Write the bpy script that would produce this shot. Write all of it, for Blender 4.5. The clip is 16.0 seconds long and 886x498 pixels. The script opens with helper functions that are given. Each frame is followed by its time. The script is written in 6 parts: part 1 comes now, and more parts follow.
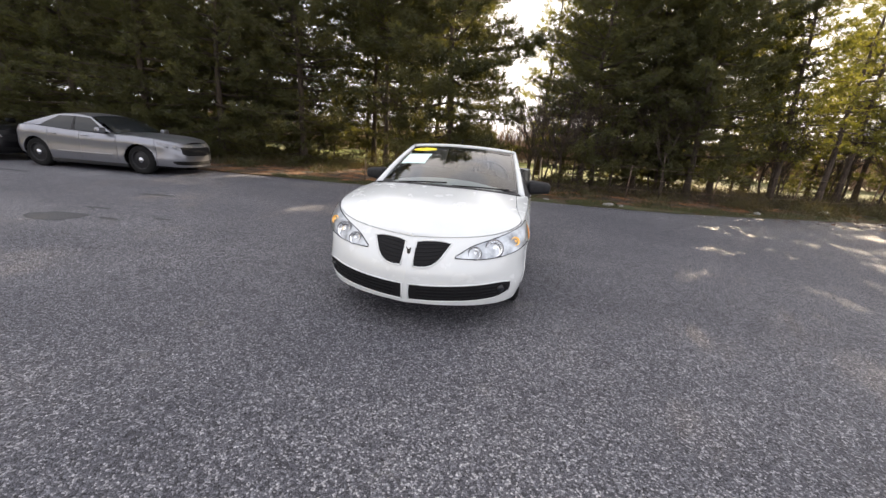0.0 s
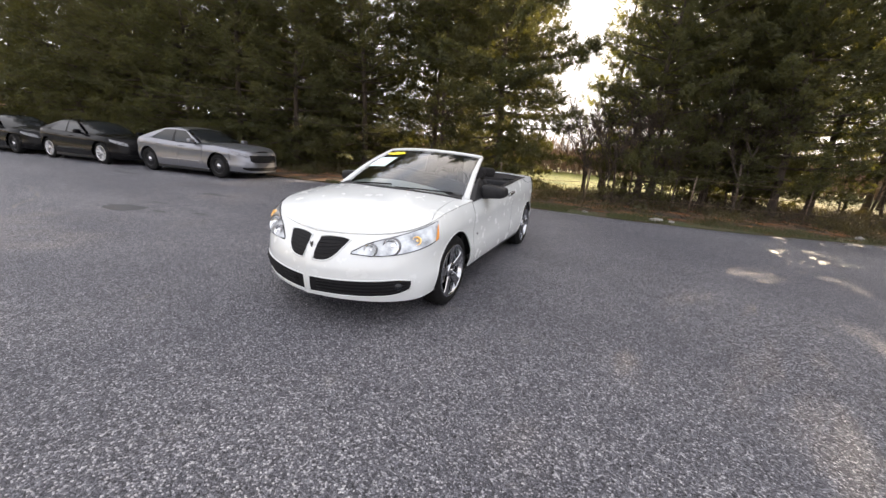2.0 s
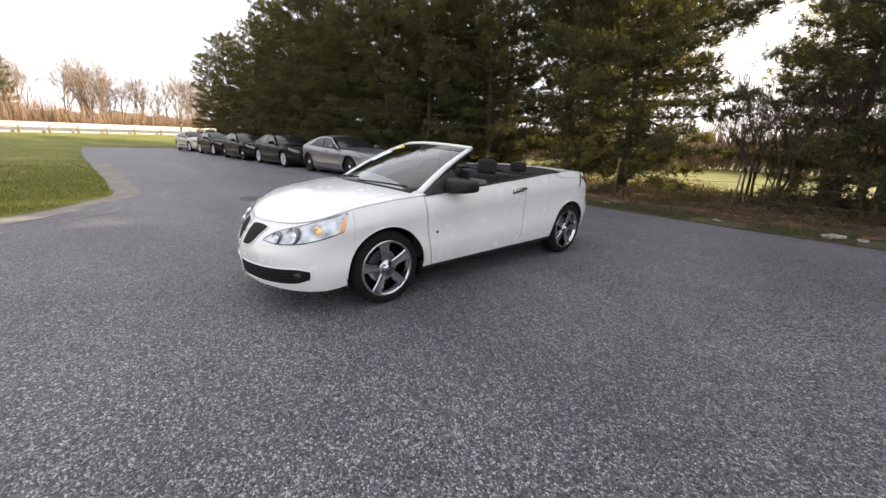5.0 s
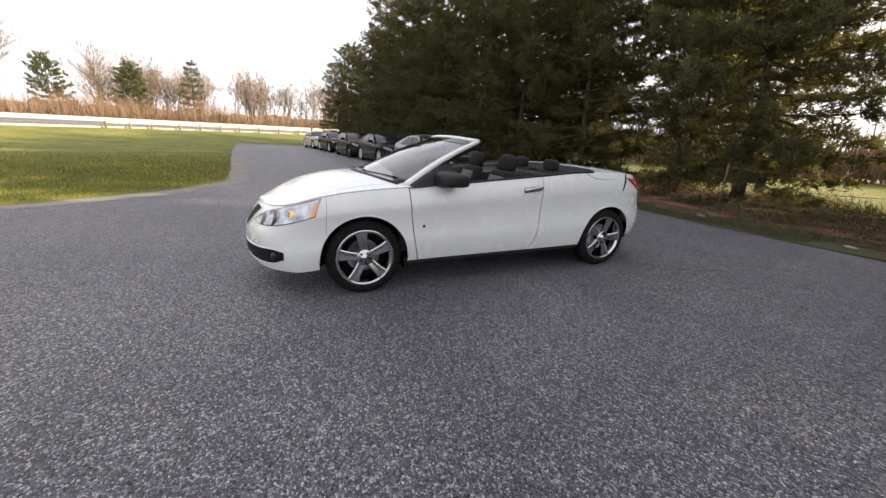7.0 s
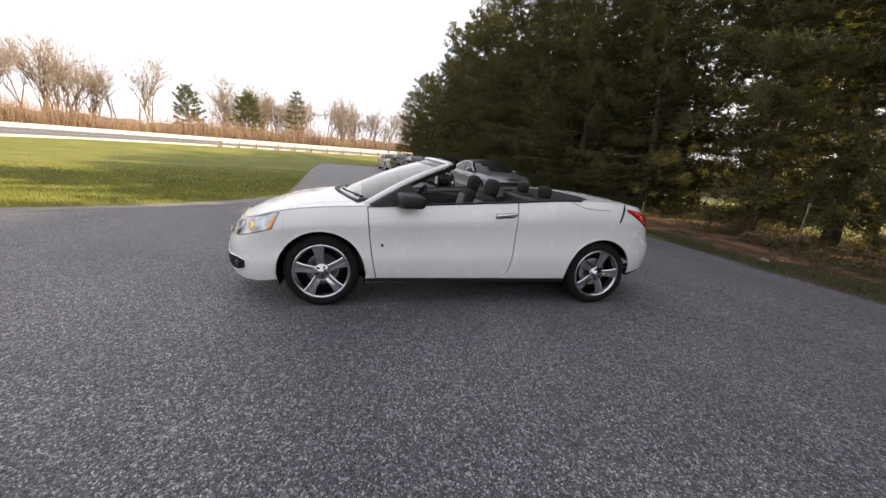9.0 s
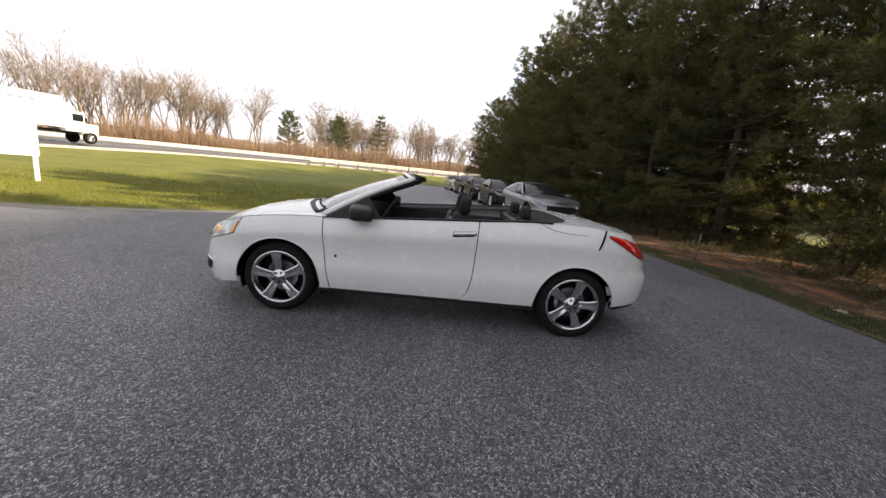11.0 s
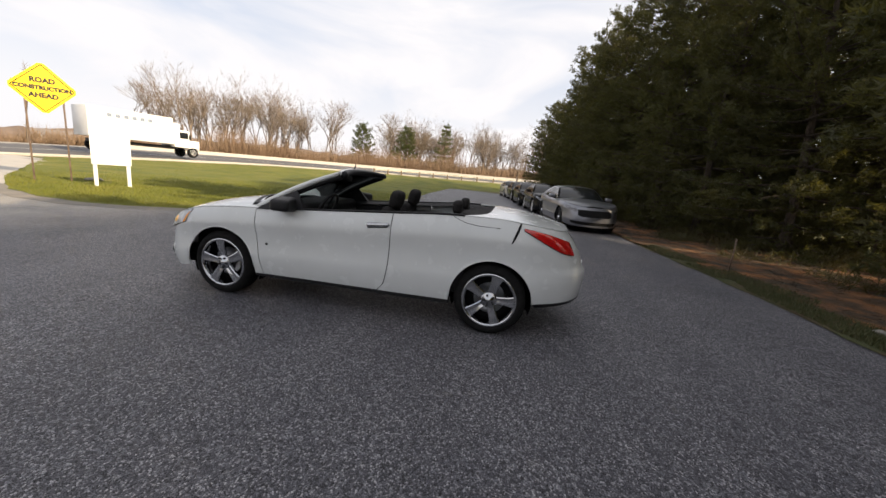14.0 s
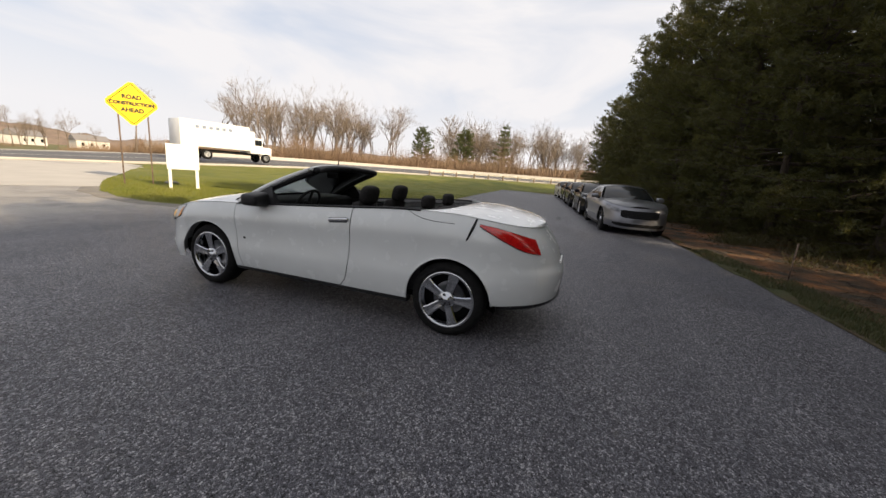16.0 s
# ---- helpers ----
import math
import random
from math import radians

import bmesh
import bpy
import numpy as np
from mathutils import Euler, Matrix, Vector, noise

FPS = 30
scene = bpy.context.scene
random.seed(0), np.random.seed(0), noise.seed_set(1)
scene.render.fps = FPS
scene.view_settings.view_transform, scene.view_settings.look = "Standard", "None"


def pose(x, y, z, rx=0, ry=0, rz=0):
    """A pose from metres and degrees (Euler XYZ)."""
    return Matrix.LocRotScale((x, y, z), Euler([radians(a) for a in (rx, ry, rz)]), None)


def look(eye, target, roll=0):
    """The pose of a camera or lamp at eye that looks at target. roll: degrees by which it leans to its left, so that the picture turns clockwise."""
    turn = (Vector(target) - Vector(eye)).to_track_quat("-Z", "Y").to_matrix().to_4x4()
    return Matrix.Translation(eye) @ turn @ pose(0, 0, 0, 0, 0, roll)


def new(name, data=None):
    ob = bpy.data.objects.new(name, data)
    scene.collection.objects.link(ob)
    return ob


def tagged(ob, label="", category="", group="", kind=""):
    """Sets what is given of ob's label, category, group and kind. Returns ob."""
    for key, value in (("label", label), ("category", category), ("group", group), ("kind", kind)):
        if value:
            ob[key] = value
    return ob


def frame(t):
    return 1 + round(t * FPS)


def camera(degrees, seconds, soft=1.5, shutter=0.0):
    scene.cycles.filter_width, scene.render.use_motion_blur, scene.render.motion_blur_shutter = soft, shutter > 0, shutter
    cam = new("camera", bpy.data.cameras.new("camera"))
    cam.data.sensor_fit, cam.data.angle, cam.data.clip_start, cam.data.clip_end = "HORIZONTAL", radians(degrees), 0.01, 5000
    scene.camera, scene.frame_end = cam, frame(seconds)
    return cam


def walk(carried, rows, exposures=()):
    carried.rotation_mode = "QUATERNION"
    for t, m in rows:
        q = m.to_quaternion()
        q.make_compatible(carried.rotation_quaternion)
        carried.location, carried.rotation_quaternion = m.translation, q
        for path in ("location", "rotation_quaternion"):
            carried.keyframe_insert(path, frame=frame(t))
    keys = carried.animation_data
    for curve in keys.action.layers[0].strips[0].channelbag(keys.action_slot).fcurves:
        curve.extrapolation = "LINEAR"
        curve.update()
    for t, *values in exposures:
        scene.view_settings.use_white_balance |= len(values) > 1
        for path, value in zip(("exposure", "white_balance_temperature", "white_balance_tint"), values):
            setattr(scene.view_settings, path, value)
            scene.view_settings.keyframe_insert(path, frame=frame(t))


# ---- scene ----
cam = camera(100.2, 16.0)
PATH = [
    (0, (0.694, -3.570, 1.503), (0.336, -1.687, 0.933), 4.2),
    (0.5, (1.047, -3.511, 1.492), (0.703, -1.635, 0.890), 2.0),
    (1, (1.357, -3.377, 1.528), (0.907, -1.520, 0.937), 4.3),
    (1.5, (1.725, -3.269, 1.509), (1.041, -1.459, 1.004), 5.1),
    (2, (2.070, -3.159, 1.503), (1.297, -1.395, 0.964), 4.1),
    (2.5, (2.347, -2.942, 1.517), (1.418, -1.263, 0.955), 4.5),
    (3, (2.668, -2.694, 1.498), (1.565, -1.110, 0.975), 4.5),
    (3.2, (2.804, -2.612, 1.512), (1.633, -1.089, 0.955), 5.0),
    (5.3, (3.551, -1.534, 1.460), (2.046, -0.348, 0.888), 2.1),
    (5.5, (3.576, -1.421, 1.444), (2.028, -0.297, 0.862), 2.5),
    (6, (3.682, -1.185, 1.449), (2.040, -0.194, 0.882), 1.2),
    (6.5, (3.866, -0.932, 1.445), (2.116, -0.136, 0.895), 2.5),
    (7, (3.966, -0.707, 1.414), (2.227, 0.096, 0.839), 2.6),
    (7.5, (4.030, -0.451, 1.451), (2.218, 0.236, 0.957), 1.9),
    (8, (4.174, -0.174, 1.448), (2.312, 0.406, 1.000), 2.5),
    (8.5, (4.265, 0.077, 1.455), (2.383, 0.533, 0.955), 3.8),
    (9, (4.231, 0.317, 1.446), (2.340, 0.762, 0.971), 4.2),
    (9.5, (4.223, 0.573, 1.455), (2.313, 0.955, 1.001), 2.2),
    (9.7, (4.255, 0.698, 1.455), (2.323, 0.993, 1.032), 2.5),
    (11.8, (4.259, 1.805, 1.480), (2.301, 1.762, 1.072), 3.9),
    (12, (4.266, 1.891, 1.465), (2.313, 1.786, 1.047), 2.6),
    (12.5, (4.219, 2.107, 1.423), (2.276, 1.930, 0.983), 2.9),
    (13, (4.212, 2.368, 1.476), (2.258, 2.257, 1.064), 2.9),
    (13.5, (4.235, 2.664, 1.474), (2.293, 2.357, 1.107), 5.7),
    (14, (4.219, 2.896, 1.464), (2.281, 2.590, 1.075), 5.1),
    (14.5, (4.114, 3.088, 1.471), (2.194, 2.683, 1.085), 5.2),
    (15, (4.050, 3.300, 1.468), (2.140, 2.847, 1.082), 3.3),
    (15.5, (3.978, 3.570, 1.476), (2.107, 2.975, 1.092), 6.8),
    (16, (3.852, 3.777, 1.459), (1.993, 3.160, 1.055), 4.4),
]
walk(cam, [(t, look(eye, target, roll)) for t, eye, target, roll in PATH], [(0.0, 1.68, 6450, 14), (1.2, 1.88, 6540, 14), (3.0, 1.82, 6500, 14), (7.0, 1.4, 6480, 14), (9.0, 1.3, 6480, 14), (12.5, 0.93, 6500, 13), (16.0, 0.6, 6500, 12)])

# ---- world, sun ----
SUN_AZ, SUN_EL = 20.5, 24.0
world = bpy.data.worlds.new("world")
scene.world = world
world.use_nodes = True
wn, wl = world.node_tree.nodes, world.node_tree.links
sky = wn.new("ShaderNodeTexSky")
sky.sky_type, sky.sun_disc = "NISHITA", False
sky.sun_elevation, sky.sun_rotation = radians(SUN_EL), radians(SUN_AZ)
sky.air_density, sky.dust_density, sky.ozone_density = 1.0, 1.8, 1.0
bg = wn["Background"]
bg.inputs["Strength"].default_value = 0.05
geo = wn.new("ShaderNodeTexCoord")
sep = wn.new("ShaderNodeMapping")
sep.inputs["Scale"].default_value = (1.2, 1.2, 3.4)
cloud = wn.new("ShaderNodeTexNoise")
cloud.inputs["Scale"].default_value, cloud.inputs["Detail"].default_value = 1.5, 7
cloud.inputs["Roughness"].default_value, cloud.inputs["Distortion"].default_value = 0.52, 0.5
ramp = wn.new("ShaderNodeValToRGB")
ramp.color_ramp.elements[0].position, ramp.color_ramp.elements[1].position = 0.25, 0.57
veil = wn.new("ShaderNodeMix")
veil.data_type = "RGBA"
to_sun = Vector((math.sin(radians(SUN_AZ)) * math.cos(radians(SUN_EL)), math.cos(radians(SUN_AZ)) * math.cos(radians(SUN_EL)), math.sin(radians(SUN_EL))))
near_sun = wn.new("ShaderNodeVectorMath")
near_sun.operation = "DOT_PRODUCT"
near_sun.inputs[1].default_value = to_sun
wl.new(geo.outputs["Generated"], near_sun.inputs[0])
warm = wn.new("ShaderNodeMapRange")
warm.inputs["From Min"].default_value, warm.inputs["From Max"].default_value = 0.45, 0.98
wl.new(near_sun.outputs["Value"], warm.inputs["Value"])
cloud_tone = wn.new("ShaderNodeMix")
cloud_tone.data_type = "RGBA"
cloud_tone.inputs["A"].default_value, cloud_tone.inputs["B"].default_value = (12.1, 11.95, 11.95, 1), (12.8, 11.6, 10.1, 1)
wl.new(warm.outputs["Result"], cloud_tone.inputs["Factor"])
wl.new(cloud_tone.outputs["Result"], veil.inputs["B"])
wl.new(geo.outputs["Generated"], sep.inputs["Vector"])
wl.new(sep.outputs["Vector"], cloud.inputs["Vector"])
wl.new(cloud.outputs["Fac"], ramp.inputs["Fac"])
parts = wn.new("ShaderNodeSeparateXYZ")
wl.new(geo.outputs["Generated"], parts.inputs["Vector"])
haze = wn.new("ShaderNodeMapRange")
haze.inputs["From Min"].default_value, haze.inputs["From Max"].default_value = 0.08, 0.42
haze.inputs["To Min"].default_value, haze.inputs["To Max"].default_value = 0.95, 0.0
wl.new(parts.outputs["Z"], haze.inputs["Value"])
most = wn.new("ShaderNodeMath")
most.operation = "MAXIMUM"
wl.new(ramp.outputs["Color"], most.inputs[0])
wl.new(haze.outputs["Result"], most.inputs[1])
wl.new(most.outputs["Value"], veil.inputs["Factor"])
clear = wn.new("ShaderNodeMix")
clear.data_type, clear.blend_type = "RGBA", "MIX"
clear.inputs["Factor"].default_value = 0.55
clear.inputs["B"].default_value = (9.2, 11.2, 14.3, 1)
wl.new(sky.outputs["Color"], clear.inputs["A"])
wl.new(clear.outputs["Result"], veil.inputs["A"])
wl.new(veil.outputs["Result"], bg.inputs["Color"])

lamp = bpy.data.lights.new("sun", "SUN")
lamp.energy, lamp.angle, lamp.color = 5.0, radians(0.6), (1.0, 0.82, 0.56)
sun = new("sun", lamp)
sun.matrix_world = look(to_sun * 60, (0, 0, 0))

# ---- materials ----
def material(name, colour, rough=0.6, metal=0.0, **extra):
    m = bpy.data.materials.new(name)
    m.use_nodes = True
    b = m.node_tree.nodes["Principled BSDF"]
    b.inputs["Base Color"].default_value = (*colour, 1)
    b.inputs["Roughness"].default_value, b.inputs["Metallic"].default_value = rough, metal
    for key, value in extra.items():
        b.inputs[key.replace("_", " ")].default_value = value
    return m


class Net:
    """Short hand for a material's nodes."""

    def __init__(self, m):
        self.nodes, self.links = m.node_tree.nodes, m.node_tree.links
        self.bsdf = self.nodes["Principled BSDF"]
        self.place = self.nodes.new("ShaderNodeTexCoord").outputs["Object"]

    def put(self, value, socket):
        if hasattr(value, "links"):
            self.links.new(value, socket)
        else:
            socket.default_value = value

    def noise(self, scale, detail=4, rough=0.55, vector=None, distortion=0.0):
        n = self.nodes.new("ShaderNodeTexNoise")
        n.inputs["Scale"].default_value, n.inputs["Detail"].default_value = scale, detail
        n.inputs["Roughness"].default_value, n.inputs["Distortion"].default_value = rough, distortion
        self.links.new(vector or self.place, n.inputs["Vector"])
        return n.outputs["Fac"]

    def cells(self, scale, feature="F1", out="Color"):
        n = self.nodes.new("ShaderNodeTexVoronoi")
        n.feature = feature
        n.inputs["Scale"].default_value = scale
        self.links.new(self.place, n.inputs["Vector"])
        return n.outputs[out]

    def stretch(self, x, y, z):
        n = self.nodes.new("ShaderNodeMapping")
        n.inputs["Scale"].default_value = (x, y, z)
        self.links.new(self.place, n.inputs["Vector"])
        return n.outputs["Vector"]

    def span(self, fac, *stops):
        n = self.nodes.new("ShaderNodeValToRGB")
        ramp = n.color_ramp
        while len(ramp.elements) < len(stops):
            ramp.elements.new(0.5)
        for e, (at, c) in zip(ramp.elements, stops):
            e.position = at
            e.color = (*c, 1) if len(c) == 3 else c
        self.links.new(fac, n.inputs["Fac"])
        return n.outputs["Color"]

    def mix(self, fac, a, b, blend="MIX"):
        n = self.nodes.new("ShaderNodeMix")
        n.data_type, n.blend_type = "RGBA", blend
        self.put(fac, n.inputs["Factor"])
        self.put((*a, 1) if isinstance(a, tuple) else a, n.inputs["A"])
        self.put((*b, 1) if isinstance(b, tuple) else b, n.inputs["B"])
        return n.outputs["Result"]

    def grey(self, colour):
        n = self.nodes.new("ShaderNodeSeparateColor")
        self.links.new(colour, n.inputs["Color"])
        return n.outputs[0]

    def random(self):
        return self.nodes.new("ShaderNodeObjectInfo").outputs["Random"]

    def island(self):
        return self.nodes.new("ShaderNodeNewGeometry").outputs["Random Per Island"]

    def bump(self, height, strength=0.4, distance=0.01):
        n = self.nodes.new("ShaderNodeBump")
        n.inputs["Strength"].default_value, n.inputs["Distance"].default_value = strength, distance
        self.links.new(height, n.inputs["Height"])
        self.links.new(n.outputs["Normal"], self.bsdf.inputs["Normal"])

    def colour(self, c):
        self.links.new(c, self.bsdf.inputs["Base Color"])

    def rough(self, fac, low, high):
        n = self.nodes.new("ShaderNodeMapRange")
        n.inputs["To Min"].default_value, n.inputs["To Max"].default_value = low, high
        self.links.new(fac, n.inputs["Value"])
        self.links.new(n.outputs["Result"], self.bsdf.inputs["Roughness"])


# chip-sealed asphalt: grey binder with pale and dark stone chips, worn lanes and dark patches
asphalt = material("asphalt", (0.1, 0.1, 0.11), 0.85)
n = Net(asphalt)
CHIP = 98
chip = n.cells(CHIP)
tone = n.span(n.grey(chip), (0.0, (0.03, 0.029, 0.037)), (0.4, (0.094, 0.095, 0.112)), (0.75, (0.18, 0.181, 0.205)), (1.0, (0.44, 0.435, 0.45)))
# gaps between chips multiplied to near black, painting in their shade
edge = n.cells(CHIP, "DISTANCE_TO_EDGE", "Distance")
crevice_shade = n.span(edge, (0.0, (0.03, 0.03, 0.03)), (0.12, (1.0, 1.0, 1.0)))
tone = n.mix(1.0, tone, crevice_shade, "MULTIPLY")
coarse_grain = n.span(n.noise(34, 2, 0.6), (0.34, (0.72, 0.72, 0.72)), (0.66, (1.26, 1.26, 1.26)))
tone = n.mix(1.0, tone, coarse_grain, "MULTIPLY")
grit = n.span(n.noise(200, 3), (0.3, (0.55, 0.55, 0.55)), (0.7, (1.0, 1.0, 1.0)))
tone = n.mix(0.4, tone, grit, "MULTIPLY")
wear = n.span(n.noise(0.33, 5, 0.6, distortion=0.6), (0.32, (0.78, 0.78, 0.8)), (0.68, (1.18, 1.16, 1.12)))
tone = n.mix(1.0, tone, wear, "MULTIPLY")
lanes = n.span(n.noise(0.9, 3, 0.5, n.stretch(0.16, 1.0, 1.0)), (0.35, (0.88, 0.88, 0.9)), (0.65, (1.1, 1.1, 1.1)))
tone = n.mix(1.0, tone, lanes, "MULTIPLY")
dust = n.span(n.noise(1.7, 6, 0.65), (0.62, (0, 0, 0)), (0.8, (0.4, 0.4, 0.4)))
tone = n.mix(n.grey(dust), tone, (0.26, 0.24, 0.21))
# sandy worn surface where the drive comes in from the road, sunlight painted in
split = n.nodes.new("ShaderNodeSeparateXYZ")
n.links.new(n.place, split.inputs["Vector"])
drive = n.nodes.new("ShaderNodeMapRange")
drive.inputs["From Min"].default_value, drive.inputs["From Max"].default_value = -4.4, -7.4
n.links.new(split.outputs["Y"], drive.inputs["Value"])
ragged_edge = n.span(n.noise(0.8, 6, 0.65), (0.3, (0.3, 0.3, 0.3)), (0.7, (1.5, 1.5, 1.5)))
sunlit_sand = n.mix(1.0, drive.outputs["Result"], ragged_edge, "MULTIPLY")
tone = n.mix(n.grey(sunlit_sand), tone, n.mix(0.3, n.span(n.noise(30, 4), (0.3, (0.32, 0.29, 0.25)), (0.7, (0.5, 0.46, 0.4))), tone))
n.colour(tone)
n.rough(n.noise(9, 3), 0.42, 0.64)
gloss = n.nodes.new("ShaderNodeMapRange")
gloss.inputs["From Max"].default_value, gloss.inputs["To Min"].default_value, gloss.inputs["To Max"].default_value = 0.1, 0.03, 0.5
n.links.new(edge, gloss.inputs["Value"])
n.links.new(gloss.outputs["Result"], n.bsdf.inputs["Specular IOR Level"])
n.bump(edge, 0.9, 0.008)

highway = material("highway asphalt", (0.09, 0.09, 0.1), 0.85)
n = Net(highway)
n.colour(n.span(n.noise(1.2, 6, 0.6, n.stretch(1, 1, 1)), (0.3, (0.085, 0.085, 0.095)), (0.7, (0.12, 0.116, 0.112))))
n.bump(n.noise(40, 3), 0.3, 0.01)

concrete = material("pale concrete", (0.46, 0.43, 0.39), 0.85)
n = Net(concrete)
n.colour(n.mix(n.noise(24, 4), n.span(n.noise(0.8, 5), (0.3, (0.375, 0.352, 0.315)), (0.7, (0.495, 0.465, 0.42))), (0.435, 0.405, 0.367)))
n.bump(n.noise(60, 3), 0.3, 0.006)

tar = material("tar patch", (0.03, 0.03, 0.032), 0.7)
n = Net(tar)
n.colour(n.span(n.noise(30, 4), (0.35, (0.028, 0.028, 0.03)), (0.7, (0.075, 0.075, 0.08))))
n.bump(n.noise(90, 2), 0.4, 0.006)

crack = material("pale crack dust", (0.3, 0.28, 0.25), 0.9)
n = Net(crack)
n.colour(n.span(n.noise(18, 4), (0.35, (0.136, 0.132, 0.128)), (0.7, (0.289, 0.272, 0.246))))

grit = material("sandy grit", (0.24, 0.21, 0.17), 0.95)
n = Net(grit)
n.colour(n.mix(n.grey(n.cells(90)), n.span(n.noise(1.6, 6, 0.7), (0.36, (0.11, 0.105, 0.105)), (0.64, (0.27, 0.235, 0.19))), (0.2, 0.185, 0.165)))
n.bump(n.noise(80, 3), 0.5, 0.01)

paint = material("road paint", (0.75, 0.74, 0.7), 0.7)
n = Net(paint)
n.colour(n.span(n.noise(5, 6, 0.65), (0.3, (0.45, 0.44, 0.42)), (0.55, (0.78, 0.77, 0.73))))

turf = material("mown turf", (0.1, 0.14, 0.03), 0.9)
n = Net(turf)
base = n.span(n.noise(0.5, 5, 0.6), (0.3, (0.086, 0.108, 0.009)), (0.52, (0.148, 0.158, 0.014)), (0.72, (0.22, 0.195, 0.037)))
fine = n.span(n.noise(55, 4, 0.7), (0.3, (0.55, 0.55, 0.55)), (0.7, (1.25, 1.25, 1.2)))
n.colour(n.mix(1.0, base, fine, "MULTIPLY"))
n.bump(n.noise(70, 4), 0.8, 0.03)

field = material("rough field", (0.16, 0.15, 0.06), 0.95)
n = Net(field)
base = n.span(n.noise(0.12, 6, 0.6), (0.3, (0.091, 0.105, 0.0245)), (0.5, (0.14, 0.133, 0.042)), (0.7, (0.196, 0.147, 0.077)))
n.colour(n.mix(1.0, base, n.span(n.noise(12, 5, 0.7), (0.3, (0.6, 0.6, 0.6)), (0.7, (1.2, 1.2, 1.2))), "MULTIPLY"))
n.bump(n.noise(14, 4), 0.8, 0.08)

litter = material("pine straw litter", (0.2, 0.1, 0.04), 0.95)
n = Net(litter)
# orange brown straw with light painted in: dark stop shade, orange stop sunlit patches
base = n.span(n.noise(1.3, 6, 0.65), (0.38, (0.026, 0.021, 0.012)), (0.5, (0.085, 0.046, 0.02)), (0.66, (0.28, 0.118, 0.036)))
straw = n.span(n.noise(60, 5, 0.75, n.stretch(1, 0.35, 1), 1.5), (0.3, (0.45, 0.45, 0.45)), (0.7, (1.35, 1.3, 1.25)))
n.colour(n.mix(1.0, base, straw, "MULTIPLY"))
n.bump(n.noise(60, 5, 0.75, n.stretch(1, 0.35, 1), 1.5), 0.9, 0.03)

blade = material("grass blade", (0.14, 0.18, 0.035), 0.7)
n = Net(blade)
n.colour(n.mix(n.island(), n.span(n.noise(0.6, 4), (0.35, (0.08, 0.1, 0.006)), (0.65, (0.17, 0.158, 0.016))), (0.135, 0.148, 0.01)))

white_paint = material("white car paint", (0.78, 0.775, 0.75), 0.22)
b = white_paint.node_tree.nodes["Principled BSDF"]
b.inputs["Coat Weight"].default_value, b.inputs["Coat Roughness"].default_value = 0.6, 0.1
n = Net(white_paint)
n.colour(n.span(n.noise(3.0, 4), (0.3, (0.565, 0.582, 0.58)), (0.7, (0.602, 0.62, 0.618))))
n.rough(n.noise(7, 4), 0.2, 0.32)


def car_paint(name, colour, metal=0.35):
    m = material(name, colour, 0.3, metal, Coat_Weight=0.35, Coat_Roughness=0.05)
    n = Net(m)
    n.colour(n.mix(n.noise(4, 4), colour, tuple(c * 0.86 for c in colour)))
    return m


silver_paint = car_paint("silver metallic paint", (0.22, 0.225, 0.25), 0.75)
black_paint = car_paint("black car paint", (0.006, 0.006, 0.007), 0.0)
b = black_paint.node_tree.nodes["Principled BSDF"]
b.inputs["Roughness"].default_value, b.inputs["Specular IOR Level"].default_value, b.inputs["Coat Weight"].default_value = 0.2, 0.12, 0.02
graphite_paint = car_paint("graphite paint", (0.13, 0.135, 0.145), 0.4)
beige_paint = car_paint("pale silver paint", (0.45, 0.43, 0.39), 0.4)
chrome = material("chrome", (0.46, 0.47, 0.49), 0.06, 1.0)
satin = material("satin metal", (0.5, 0.5, 0.52), 0.3, 1.0)
rubber = material("tyre rubber", (0.018, 0.018, 0.019), 0.85, 0.0, Specular_IOR_Level=0.15)
n = Net(rubber)
n.colour(n.span(n.noise(20, 4), (0.3, (0.005, 0.005, 0.0055)), (0.7, (0.012, 0.0118, 0.0115))))
n.bump(n.noise(60, 2), 0.2, 0.004)
black_plastic = material("black plastic", (0.018, 0.018, 0.02), 0.5, 0.0, Specular_IOR_Level=0.22)
n = Net(black_plastic)
n.colour(n.span(n.noise(30, 3), (0.3, (0.008, 0.008, 0.009)), (0.7, (0.017, 0.017, 0.019))))
n.bump(n.noise(220, 2), 0.15, 0.002)
grille_mesh = material("black grille mesh", (0.006, 0.006, 0.007), 0.7, 0.0, Specular_IOR_Level=0.2)
liner = material("dark liner", (0.006, 0.006, 0.0065), 0.9, 0.0, Specular_IOR_Level=0.1)
cloth = material("dark seat cloth", (0.03, 0.029, 0.03), 0.9, 0.0, Specular_IOR_Level=0.2)
n = Net(cloth)
n.colour(n.span(n.noise(45, 4), (0.3, (0.01, 0.0095, 0.01)), (0.7, (0.023, 0.0215, 0.0215))))
n.bump(n.noise(160, 2), 0.3, 0.003)
grey_cloth = material("grey seat insert", (0.12, 0.11, 0.105), 0.9)
n = Net(grey_cloth)
n.colour(n.span(n.noise(60, 4), (0.3, (0.09, 0.085, 0.08)), (0.7, (0.16, 0.15, 0.145))))
glass = material("car glass", (0.42, 0.5, 0.48), 0.02, 0.0, Transmission_Weight=1.0, IOR=1.45, Coat_Weight=0.7, Coat_IOR=1.55, Coat_Roughness=0.02)
dark_glass = material("tinted glass", (0.012, 0.014, 0.016), 0.04, 0.0, Specular_IOR_Level=0.32)
